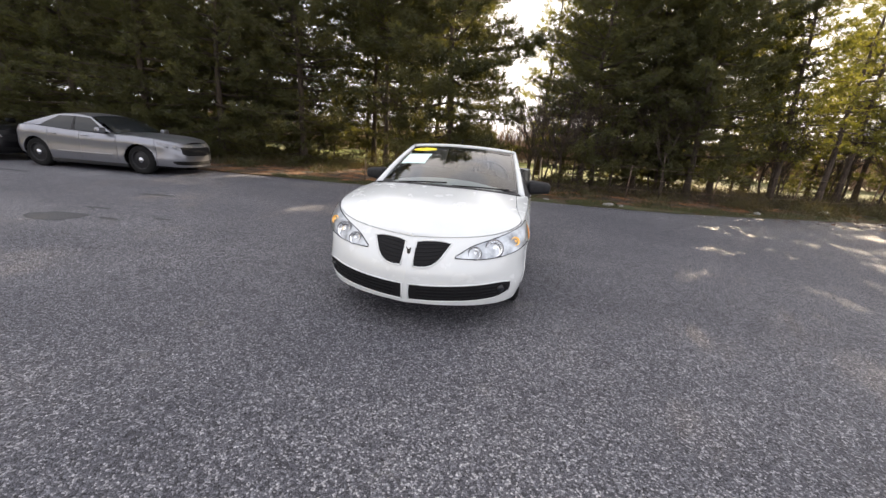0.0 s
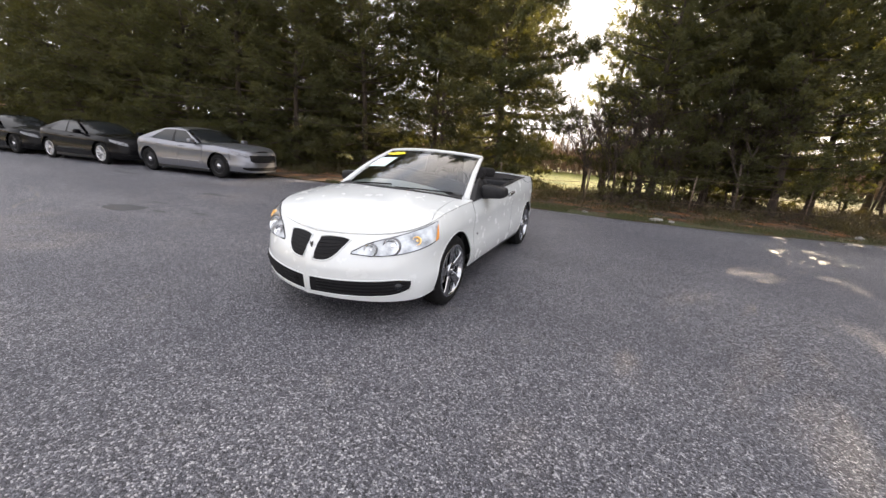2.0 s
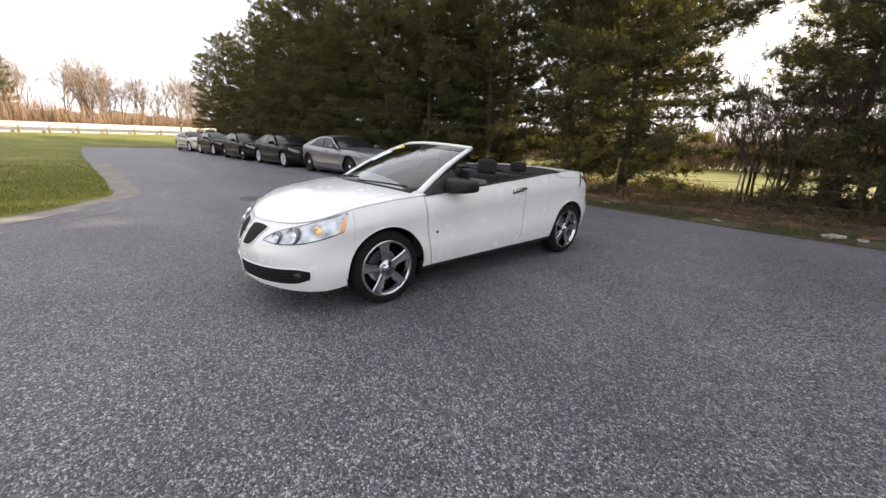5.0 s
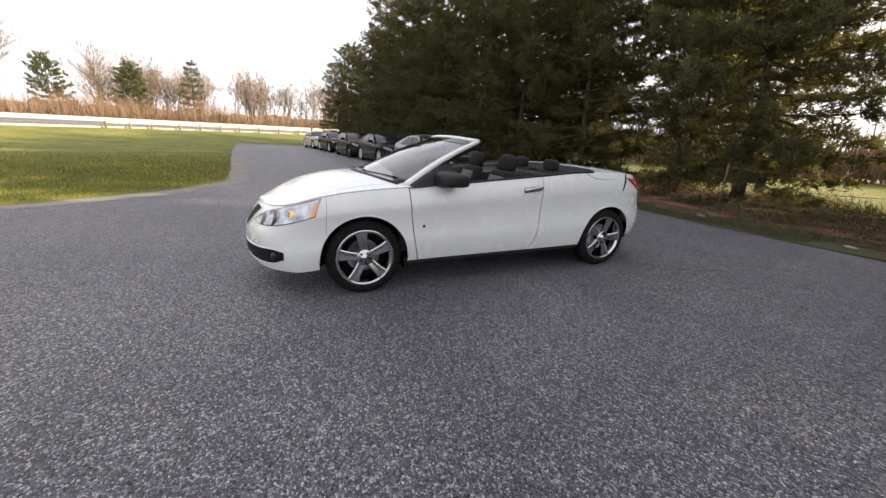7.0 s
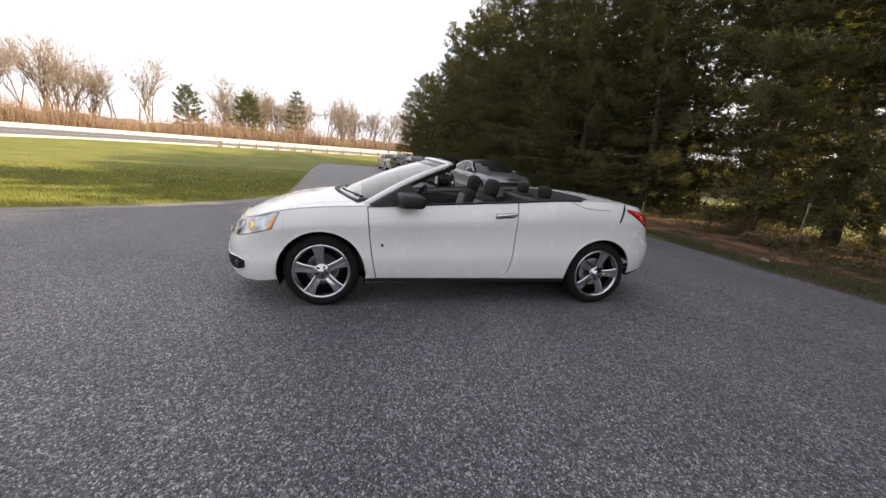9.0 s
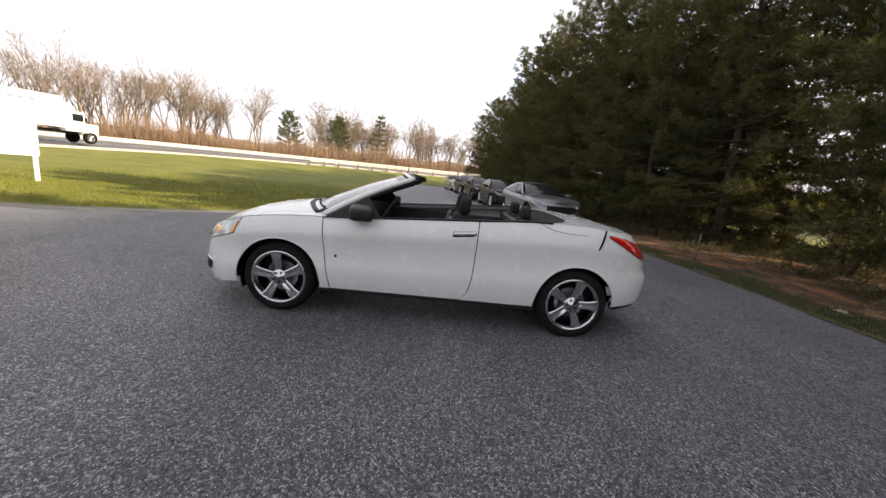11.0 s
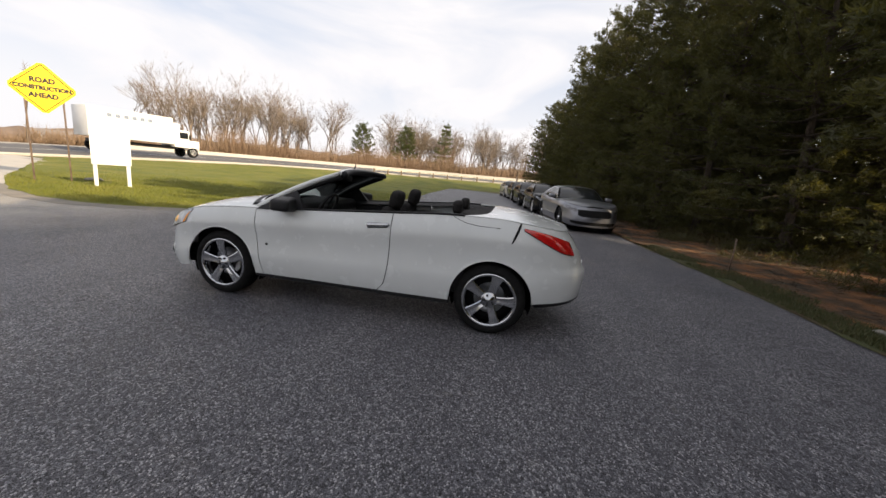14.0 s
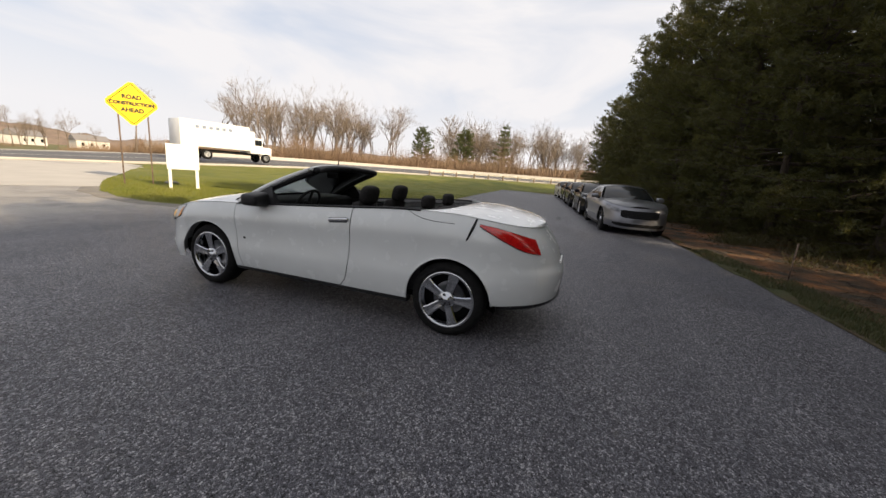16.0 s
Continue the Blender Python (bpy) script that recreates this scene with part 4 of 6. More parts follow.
    rear = part("rear_bumper", mesh("rear_bumper", *join((v1, f1), (v2, f2)), white_paint), car)
    thick(rear, 0.012)

    # hood and deck
    def top_panel(ya, yb, f0, f1, nu, nv):
        a, b = at(ya), at(yb)

        def fn(i, j):
            y = S.plan(a + (b - a) * i)[1]
            f = f0(y) + (f1(y) - f0(y)) * j
            p = S.top(a + (b - a) * i, abs(f))
            p = Vector((p.x * (1 if f > 0 else -1), p.y, p.z))
            return p

        v, f = grid(fn, nu, nv)
        return v, f

    seam = curve_at([(-1, 0.997), (-0.52, 0.992), (-0.3, 0.925), (0.0, 0.875), (0.4, 0.855)])
    hood = part("hood", mesh("hood", *top_panel(-2, 0.36, lambda y: -seam(y), seam, 60, 40), white_paint), car)
    for side in (1, -1):
        lo, hi = (lambda y: seam(y) + 0.006), (lambda y: 0.998)
        pair = (lo, hi) if side > 0 else ((lambda y: -0.998), (lambda y: -seam(y) - 0.006))
        strip = part("fender_top", mesh("fender_top", *top_panel(-0.5, 0.45, *pair, 24, 5), white_paint), car)
        thick(strip, 0.01, -1.0)
    def deck_at(i, j):
        f = (2 * j - 1) * 0.997
        a = at(2.55 + 0.22 * (1 - f ** 6))
        p = S.top(a + (1 - a) * i, abs(f))
        return Vector((p.x * (1 if f > 0 else -1), p.y, p.z))

    def cover_at(i, j):
        f = (2 * j - 1) * 0.955
        p = S.top(at(2.43 + 0.39 * i), abs(f))
        return Vector((p.x * (1 if f > 0 else -1), p.y, p.z - 0.016 - 0.03 * (1 - i) ** 2))

    cover = part("roof_cover", mesh("roof_cover", *grid(cover_at, 14, 24), cloth), car, "dark cover behind the rear seats")
    thick(cover, 0.01)
    deck = part("deck_lid", mesh("deck_lid", *grid(deck_at, 60, 40), white_paint), car)
    thick(hood, 0.01, -1.0)
    thick(deck, 0.01)
    for sx in (-0.34, 0.34):
        part("washer_jet", box(0.03, 0.03, 0.012, at=(sx, 0.12, 1.04), bevel=0.004), hood, "", black_plastic)
    pts = []
    for f in np.linspace(-0.985, 0.985, 31):
        p = S.top(at(3.03 - 0.03 * (1 - f * f)), abs(f))
        pts.append((p.x if f > 0 else -p.x, p.y, p.z - 0.001))
    part("lid_seam", mesh("lid_seam", *tube(pts, 0.003, 6), liner), deck)
    # grille: two black openings with slats, and a middle divider with an arrow badge
    for side in (1, -1):
        low = [(S.across(x), t) for x, t in ((0.05, 0.6), (0.10, 0.595), (0.16, 0.605), (0.22, 0.66), (0.275, 0.8))]
        high = [(S.across(x), t) for x, t in ((0.045, 0.93), (0.10, 0.95), (0.17, 0.955), (0.25, 0.95), (0.325, 0.92))]
        g = part("grille", mesh("grille", *skin_patch(S, (low, high), side, 0.003, 14, 8), grille_mesh), front, "black mesh grille opening")
        for k in range(1, 7):
            row = []
            for a in np.linspace(0.02, 0.98, 14):
                p, q = curve_pts(low)(a), curve_pts(high)(a)
                u, t = p[0] + (q[0] - p[0]) * k / 7, p[1] + (q[1] - p[1]) * k / 7
                row.append(flip(S.side(u, t) + S.normal(u, t) * 0.005, side))
            part("slat", mesh("slat", *tube(row, 0.0025, 4), grille_mesh), g)
        rim = [S.side(u, t) + S.normal(u, t) * 0.004 for u, t in [curve_pts(low)(k) for k in np.linspace(0, 1, 16)] + [curve_pts(high)(k) for k in np.linspace(1, 0, 16)]]
        part("grille_rim", mesh("grille_rim", *tube([flip(p, side) for p in rim + rim[:1]], 0.006), white_paint), g)
        low = [(S.across(x), t) for x, t in ((0.03, 0.065), (0.27, 0.07), (0.5, 0.085), (0.7, 0.118), (0.79, 0.19))]
        high = [(S.across(x), t) for x, t in ((0.03, 0.325), (0.27, 0.33), (0.5, 0.345), (0.7, 0.358), (0.795, 0.32))]
        g = part("lower_intake", mesh("lower_intake", *skin_patch(S, (low, high), side, 0.003, 16, 8), grille_mesh), front, "long black lower air intake")
        for k in range(1, 5):
            row = []
            for a in np.linspace(0.02, 0.97, 18):
                p, q = curve_pts(low)(a), curve_pts(high)(a)
                u, t = p[0] + (q[0] - p[0]) * k / 5, p[1] + (q[1] - p[1]) * k / 5
                row.append(flip(S.side(u, t) + S.normal(u, t) * 0.005, side))
            part("slat", mesh("slat", *tube(row, 0.005, 4), grille_mesh), g)
        rim = [S.side(u, t) + S.normal(u, t) * 0.002 for u, t in [curve_pts(low)(k) for k in np.linspace(0, 1, 16)] + [curve_pts(high)(k) for k in np.linspace(1, 0, 16)]]
        part("intake_rim", mesh("intake_rim", *tube([flip(p, side) for p in rim + rim[:1]], 0.006), white_paint), g)
        u = S.across(0.72)
        p, nn = S.side(u, 0.245), S.normal(u, 0.245)
        me = mesh("fog_lamp", *lathe([(0.035, 0.0), (0.03, 0.01), (0.001, 0.012)], 20, "Z"), dark_glass)
        me.transform(Matrix.Translation(flip(p + nn * 0.004, side)) @ Vector(flip(nn, side)).to_track_quat("Z", "Y").to_matrix().to_4x4())
        part("fog_lamp", me, front)
    p = S.side(0.0, 0.80)
    v = [(0, p.y - 0.012, p.z - 0.06), (-0.022, p.y - 0.008, p.z + 0.04), (0, p.y - 0.014, p.z + 0.02), (0.022, p.y - 0.008, p.z + 0.04)]
    part("arrow_badge", mesh("arrow_badge", v, [(0, 2, 1), (0, 3, 2)], sign_black, False), front, "small dark arrow-shaped badge")

    # windscreen: frame, glass, wipers
    def screen(u, v, lift=0.0, inner=1.0):
        x = (2 * u - 1) * inner
        base = Vector((0.79 * x, 0.13 + 0.27 * x * x, 1.035 - 0.055 * x * x))
        head = Vector((0.635 * x, 1.05 + 0.13 * x * x, 1.415 - 0.035 * x * x))
        p = base.lerp(head, v)
        return p + Vector((0, -0.03, 0.035)) * (math.sin(math.pi * v) * 0.6 + 0.0) + Vector((0, -0.5, 0.86)) * lift

    scr = part("windscreen", mesh("windscreen", *grid(lambda u, v: screen(u, 0.01 + v * 0.97, 0.0, 0.985), 24, 12), glass), car, "sloping windscreen glass")
    scr.visible_shadow = False
    for sx in (0, 1):
        pts = [screen(sx, v) for v in np.linspace(-0.02, 1.0, 14)]
        rail = part("a_pillar", mesh("a_pillar", *tube(pts, 0.0, 10, [0.036 - 0.014 * k / 13 for k in range(14)]), white_paint), car)
        pts = [screen(0.022 if sx == 0 else 0.978, v) + Vector((0, 0.035, -0.025)) for v in np.linspace(0.05, 1.0, 14)]
        part("pillar_trim", mesh("pillar_trim", *tube(pts, 0.036, 8), black_plastic), rail)
    pts = [screen(u, 1.0) + Vector((0, 0.02, 0.006)) for u in np.linspace(0, 1, 21)]
    head = part("screen_header", mesh("screen_header", *tube(pts, 0.021, 10), white_paint), car)
    pts = [screen(u, 1.0) + Vector((0, 0.065, -0.012)) for u in np.linspace(0.02, 0.98, 21)]
    part("header_trim", mesh("header_trim", *tube(pts, 0.036, 10), black_plastic), head, "black inner roof header")
    pts = [screen(u, 0.955, 0.006) for u in np.linspace(0.05, 0.95, 21)]
    part("shade_band", mesh("shade_band", *grid(lambda a, b: screen(0.04 + 0.92 * a, 0.9 + 0.075 * b, 0.004), 20, 3), dark_glass), scr, "dark band along the top")
    pts = [screen(u, -0.02) + Vector((0, -0.03, -0.012)) for u in np.linspace(0.02, 0.98, 25)]
    part("cowl", mesh("cowl", *tube(pts, 0.045, 8), black_plastic), car, "black cowl under the screen")
    for u0, u1 in ((0.18, 0.52), (0.56, 0.92)):
        pts = [screen(u0 + (u1 - u0) * k, 0.015 + 0.045 * k, 0.012) for k in np.linspace(0, 1, 10)]
        part("wiper", mesh("wiper", *tube(pts, 0.007, 6), liner), scr)
    part("antenna", mesh("antenna", *tube([(0.0, 1.07, 1.43), (0.0, 1.09, 1.5)], 0.006), black_plastic), head)
    bm = box(0.2, 0.03, 0.07, at=(0.0, 1.0, 1.32), bevel=0.02)
    part("rear_view_mirror", bm, head, "", black_plastic)

    # sale stickers on the screen
    def on_screen(u, v, ru, rv, mat, name, label, oval):
        pts = []
        for k in range(28):
            a = 2 * math.pi * k / 28
            c, s = math.cos(a), math.sin(a)
            if not oval:
                q = max(abs(c), abs(s))
                c, s = c / q, s / q
            pts.append(screen(u + ru * c, v + rv * s, 0.0045))
        part(name, mesh(name, pts, [tuple(range(28))], mat, False), scr, label)

    on_screen(0.17, 0.865, 0.12, 0.055, yellow_card, "oval_sticker", "yellow oval sticker", True)
    part("price_sheet", mesh("price_sheet", *grid(lambda a, b: screen(0.06 + 0.22 * a, 0.44 + 0.27 * b, 0.005), 8, 6), paper), scr, "pale printed sheet on the screen")

    # inner tub, dash, seats
    tub = part("cabin_tub", merge(box(1.5, 2.3, 0.04, at=(0, 1.45, 0.36)), box(0.06, 2.25, 0.6, at=(0.79, 1.45, 0.66), bevel=0.02), box(0.06, 2.25, 0.6, at=(-0.79, 1.45, 0.66), bevel=0.02), box(1.5, 0.06, 0.6, at=(0, 0.36, 0.66)), box(1.56, 0.3, 0.5, at=(0, 2.46, 0.8), bevel=0.03)), car, "black cabin lining", black_plastic)
    for sx in (1, -1):
        v, f = [], []
        for k, y in enumerate(np.linspace(0.42, 2.56, 30)):
            p = S.side(at(y), 1.0)
            for o, dz in ((0.0, 0.0), (-0.05, 0.004), (-0.1, -0.03)):
                v.append(((p.x + o - 0.004) * sx, p.y, p.z + dz - 0.002))
            if k:
                for j in range(2):
                    a = 3 * k + j
                    f.append((a - 3, a, a + 1, a - 2) if sx > 0 else (a - 2, a + 1, a, a - 3))
        part("door_top_trim", mesh("door_top_trim", v, f, black_plastic), tub)
    bm = box(1.5, 0.5, 0.2, at=(0, 0.55, 0.93), bevel=0.06, segments=3)
    dash = part("dashboard", bm, car, "dark moulded dashboard", black_plastic)
    part("dash_stitch", box(1.3, 0.05, 0.14, at=(0, 0.82, 0.84), bevel=0.02), dash, "", cloth)
    wh = lathe([(0.185 + 0.016 * math.cos(a), 0.016 * math.sin(a)) for a in np.linspace(0, 2 * math.pi, 9)[:-1]], 32, "Z", True)
    me = mesh("steering_wheel", *wh, black_plastic)
    tilt = Matrix.Translation((0.36, 0.92, 0.98)) @ Matrix.Rotation(radians(62), 4, "X")
    me.transform(tilt)
    sw = part("steering_wheel", me, car, "black steering wheel")
    for a in (90, 210, 330):
        bm = box(0.16, 0.035, 0.015, at=(0.09, 0, 0), bevel=0.005)
        bm.transform(tilt @ Matrix.Rotation(radians(a), 4, "Z"))
        part("wheel_spoke", bm, sw, "", black_plastic)
    bm = box(0.11, 0.1, 0.04, bevel=0.015)
    bm.transform(tilt)
    part("wheel_hub", bm, sw, "", black_plastic)
    for sx in (0.36, -0.36):
        seat = part("front_seat", box(0.5, 0.5, 0.16, at=(sx, 1.3, 0.55), bevel=0.05, segments=3), car, "dark front seat with grey insert", cloth)
        bm = box(0.48, 0.13, 0.55, bevel=0.05, segments=3, taper=0.86)
        bm.transform(Matrix.Translation((sx, 1.62, 0.82)) @ Matrix.Rotation(radians(-16), 4, "X"))
        part("backrest", bm, seat, "", cloth)
        bm = box(0.28, 0.03, 0.42, bevel=0.012)
        bm.transform(Matrix.Translation((sx, 1.55, 0.82)) @ Matrix.Rotation(radians(-16), 4, "X"))
        part("backrest_insert", bm, seat, "grey cloth insert", grey_cloth)
        bm = pillow(0.29, 0.12, 0.2)
        bm.transform(Matrix.Translation((sx, 1.74, 1.16)) @ Matrix.Rotation(radians(-12), 4, "X"))
        part("headrest", bm, seat, "dark padded headrest", cloth)
        for hx in (-0.07, 0.07):
            part("headrest_post", mesh("headrest_post", *tube([(sx + hx, 1.7, 1.0), (sx + hx, 1.73, 1.12)], 0.008), satin), seat)
        rs = part("rear_seat", box(0.55, 0.45, 0.16, at=(sx * 0.92, 2.1, 0.6), bevel=0.05, segments=3), car, "dark rear seat", cloth)
        bm = box(0.54, 0.14, 0.5, bevel=0.05, segments=3)
        bm.transform(Matrix.Translation((sx * 0.92, 2.34, 0.84)) @ Matrix.Rotation(radians(-18), 4, "X"))
        part("backrest", bm, rs, "", cloth)
        bm = pillow(0.25, 0.1, 0.14)
        bm.transform(Matrix.Translation((sx * 0.86, 2.40, 1.145)))
        part("headrest", bm, rs, "dark padded headrest", cloth)
    part("centre_console", box(0.2, 0.9, 0.25, at=(0, 1.15, 0.55), bevel=0.04), car, "", black_plastic)

    # underside, valance, exhaust, plate
    part("underbody", merge(box(1.3, 3.9, 0.2, at=(0, 1.25, 0.33), bevel=0.05), box(1.1, 0.5, 0.3, at=(0, -0.4, 0.45), bevel=0.1), box(1.1, 0.95, 0.24, at=(0, 0.12, 0.7), bevel=0.08), box(1.05, 1.1, 0.4, at=(0, 2.9, 0.75), bevel=0.08), box(1.1, 0.5, 0.3, at=(0, 3.25, 0.6), bevel=0.1)), car, "", liner)
    us = list(np.linspace(at(3.32), 1.0, 14))
    pts = [S.side(u, 0.0) + Vector((-0.05, -0.03, -0.012)) for u in us]
    pts = [(max(p.x, 0.0), p.y, p.z) for p in pts]
    pts = pts + [(-p[0], p[1], p[2]) for p in pts[-2::-1]]
    part("rear_valance", mesh("rear_valance", *tube(pts, 0.042, 8), black_plastic), rear, "black lower valance")
    for sx in (-0.5, 0.5):
        v, f = lathe([(0.036, 0), (0.04, 0.0), (0.04, 0.16), (0.034, 0.16), (0.034, 0.02)], 20, "X")
        me = mesh("exhaust_tip", v, f, chrome)
        me.transform(Matrix.Translation((sx, 3.34, 0.33)) @ Matrix.Rotation(radians(90), 4, "Z"))
        part("exhaust_tip", me, car, "bright exhaust tip")
    part("rear_plate", box(0.31, 0.03, 0.16, at=(0, 3.752, 0.62), bevel=0.004), rear, "pale blank plate", white_board)
    part("rear_badge", box(0.1, 0.015, 0.04, at=(0, 3.613, 0.93), bevel=0.004), rear, "", chrome)
    for y in (0.0, 2.852):
        for side in (1, -1):
            wheel(car, 0.765 * side, y, 0.343, side, 0.343, 0.256, 0.22, "five", spin=0.44 if y == 0 else 0.04)
    return car


convertible(pose(-0.062, 0, 0.004, 0, 0, -0.8))


# ---- the row of parked saloons ----
def saloon(m, paint, hood_paint, label, style, dark_hood=False):
    car = thing("parked_car", label, "car", "row of parked saloons", m)
    S = Shell(0.92, -0.94, 3.78, 0.3, 2.75,
              low=[(-0.95, 0.2), (-0.4, 0.24), (0.5, 0.24), (2.4, 0.25), (3.2, 0.32), (3.8, 0.4)],
              shoulder=[(-0.95, 0.79), (-0.7, 0.85), (-0.3, 0.905), (0.2, 0.93), (0.7, 0.93), (1.6, 0.955), (2.4, 1.0), (2.9, 1.03), (3.3, 1.01), (3.8, 0.93)],
              crown=[(-0.95, 0.79), (-0.83, 0.83), (-0.6, 0.92), (-0.3, 0.97), (0.2, 0.995), (0.7, 1.0), (2.9, 1.07), (3.4, 1.08), (3.7, 1.05), (3.8, 0.94)], lean=0.1)
    at = S.at
    arches = ((0.0, 0.35, 0.4), (2.83, 0.35, 0.4))
    line = lambda y: (lambda t, u=at(y): u)
    for side in (1, -1):
        thick(part("front_fender", mesh("front_fender", *belt_panel(S, line(-0.42), line(0.56), side, 30, 22, arches[:1]), paint), car), 0.012)
        for a, b in ((0.57, 1.55), (1.56, 2.42)):
            d = part("door", mesh("door", *belt_panel(S, line(a), line(b), side, 16, 16, arches[1:]), paint), car)
            thick(d, 0.012)
            p = S.z_side(b - 0.16, 0.86)
            part("door_handle", box(0.025, 0.18, 0.03, at=((p.x + 0.012) * side, b - 0.16, 0.86), bevel=0.008), d, "", paint)
        thick(part("quarter_panel", mesh("quarter_panel", *belt_panel(S, line(2.43), line(3.35), side, 30, 22, arches[1:]), paint), car), 0.012)
        part("sill", box(0.09, 2.1, 0.1, at=(0.83 * side, 1.42, 0.2), bevel=0.02), car, "", black_plastic)
        p = S.z_side(1.4, 0.5)
        part("side_moulding", box(0.02, 1.5, 0.045, at=((p.x + 0.006) * side, 1.45, 0.44), bevel=0.008), car, "pale body side moulding" if style == "steel" else "", paint if style == "steel" else black_plastic)
        for cy, cz, r in arches:
            arch_liner(car, cy, cz, r + 0.005, side, 0.5, 0.80)
        # lamps
        low = [(at(-0.87), 0.69), (at(-0.7), 0.73), (at(-0.5), 0.82)]
        high = [(at(-0.86), 0.84), (at(-0.7), 0.9), (at(-0.46), 0.92)]
        lamp_ob = part("headlight", mesh("headlight", *skin_patch(S, (low, high), side, 0.006, 10, 6), lamp_grey), car, "bright headlight")
        part("lens", mesh("lens", *skin_patch(S, (low, high), side, 0.016, 10, 6, 0.01), lens), lamp_ob).visible_shadow = False
        for y in (-0.8, -0.66):
            u = at(y)
            p, nn = S.side(u, 0.82), S.normal(u, 0.82)
            me = mesh("reflector", *lathe([(0.055, 0.0), (0.05, 0.01), (0.02, 0.002), (0.001, 0.008)], 20, "Z"), lamp_grey)
            me.transform(Matrix.Translation(flip(p + nn * 0.007, side)) @ Vector(flip(nn, side)).to_track_quat("Z", "Y").to_matrix().to_4x4())
            part("reflector", me, lamp_ob)
        low = [(at(3.45), 0.72), (at(3.62), 0.68), (at(3.76), 0.66)]
        high = [(at(3.45), 0.93), (at(3.62), 0.94), (at(3.76), 0.93)]
        part("tail_light", mesh("tail_light", *skin_patch(S, (low, high), side, 0.01, 8, 5), red_lens), car, "red tail light")
        bm = box(0.22, 0.12, 0.13, bevel=0.04, segments=3)
        bm.transform(Matrix.Translation((0.98 * side, 0.86, 1.02)))
        mir = part("door_mirror", bm, car, "", paint)
        part("mirror_arm", box(0.12, 0.07, 0.05, at=(0.87 * side, 0.87, 0.97), bevel=0.015), mir, "", black_plastic)
    zero, one = (lambda t: 0.0), (lambda t: 1.0)
    front = part("front_bumper", mesh("front_bumper", *join(belt_panel(S, zero, line(-0.43), 1, 30, 20, arches[:1]), belt_panel(S, zero, line(-0.43), -1, 30, 20, arches[:1])), paint), car)
    thick(front, 0.012)
    rear = part("rear_bumper", mesh("rear_bumper", *join(belt_panel(S, line(3.36), one, 1, 24, 16), belt_panel(S, line(3.36), one, -1, 24, 16)), paint), car)
    thick(rear, 0.012)
    for t0, t1, w, nm in ((0.5, 0.86, 0.078, "grille"), (0.1, 0.26, 0.13, "lower_intake")):
        pieces = []
        for side in (1, -1):
            pieces.append(skin_patch(S, ([(0.0, t0), (w * 0.6, t0), (w, t0 + 0.06)], [(0.0, t1), (w * 0.6, t1), (w, t1 - 0.03)]), side, 0.004, 12, 6))
        gr = part(nm, mesh(nm, *join(*pieces), grille_mesh), front, "black grille")
        for k in range(1, 5):
            t = t0 + (t1 - t0) * k / 5
            pts = [flip(S.side(abs(u), t) + S.normal(abs(u), t) * 0.008, 1 if u >= 0 else -1) for u in np.linspace(-w * 0.9, w * 0.9, 21)]
            part("slat", mesh("slat", *tube(pts, 0.007, 4), grille_mesh), gr)

    def top_panel(ya, yb, n):
        a, b = at(ya), at(yb)

        def fn(i, j):
            f = (2 * j - 1) * 0.985
            p = S.top(a + (b - a) * i, abs(f))
            return Vector((p.x * (1 if f > 0 else -1), p.y, p.z))

        return grid(fn, n, 24)

    thick(part("hood", mesh("hood", *top_panel(-0.925, 0.85, 24), hood_paint), car, "dark satin hood" if dark_hood else ""), 0.01)
    thick(part("boot_lid", mesh("boot_lid", *top_panel(2.75, 3.77, 20), paint), car), 0.01)

    # greenhouse
    def corner(x, v, which):
        base = Vector((0.8 * x, (0.56 + 0.16 * x * x) if which == "front" else (3.34 - 0.12 * x * x), 1.0 - 0.045 * x * x if which == "front" else 1.055 - 0.02 * x * x))
        head = Vector((0.63 * x, (1.36 + 0.06 * x * x) if which == "front" else (2.4 - 0.05 * x * x), 1.375 - 0.05 * x * x))
        return base.lerp(head, v) + Vector((0, -1 if which == "front" else 1, 0.8)) * 0.025 * math.sin(math.pi * v)

    part("windscreen", mesh("windscreen", *grid(lambda u, v: corner((2 * u - 1) * 0.93, 0.02 + 0.95 * v, "front"), 12, 8), dark_glass), car, "dark windscreen")
    part("rear_window", mesh("rear_window", *grid(lambda u, v: corner((1 - 2 * u) * 0.93, 0.02 + 0.95 * v, "rear"), 12, 8), dark_glass), car, "dark rear window")

    def roof(u, v):
        x = 2 * u - 1
        a, b = corner(x, 1.0, "front"), corner(x, 1.0, "rear")
        return a.lerp(b, v) + Vector((0, 0, 0.045 * math.sin(math.pi * v)))

    thick(part("roof", mesh("roof", *grid(roof, 14, 12), paint), car), 0.03)
    for side in (1, -1):
        def wall(a, b, s=side):
            """The cabin side: a along the car, b up."""
            lo_f, lo_r = corner(1, 0.0, "front"), corner(1, 0.0, "rear")
            hi_f, hi_r = corner(1, 1.0, "front"), corner(1, 1.0, "rear")
            lo, hi = lo_f.lerp(lo_r, a), hi_f.lerp(hi_r, a)
            lo.z += -0.03 * math.sin(math.pi * a)
            hi.z += 0.03 * math.sin(math.pi * a)
            p = lo.lerp(hi, b)
            p.x += 0.02 * math.sin(math.pi * b)
            return Vector((p.x * s, p.y, p.z))

        for a0, a1, b0, b1 in ((0.0, 1.0, 0.88, 1.0), (0.0, 1.0, 0.0, 0.04)):
            v, f = grid(lambda a, b: wall(a0 + (a1 - a0) * a, b0 + (b1 - b0) * b), 16, 2)
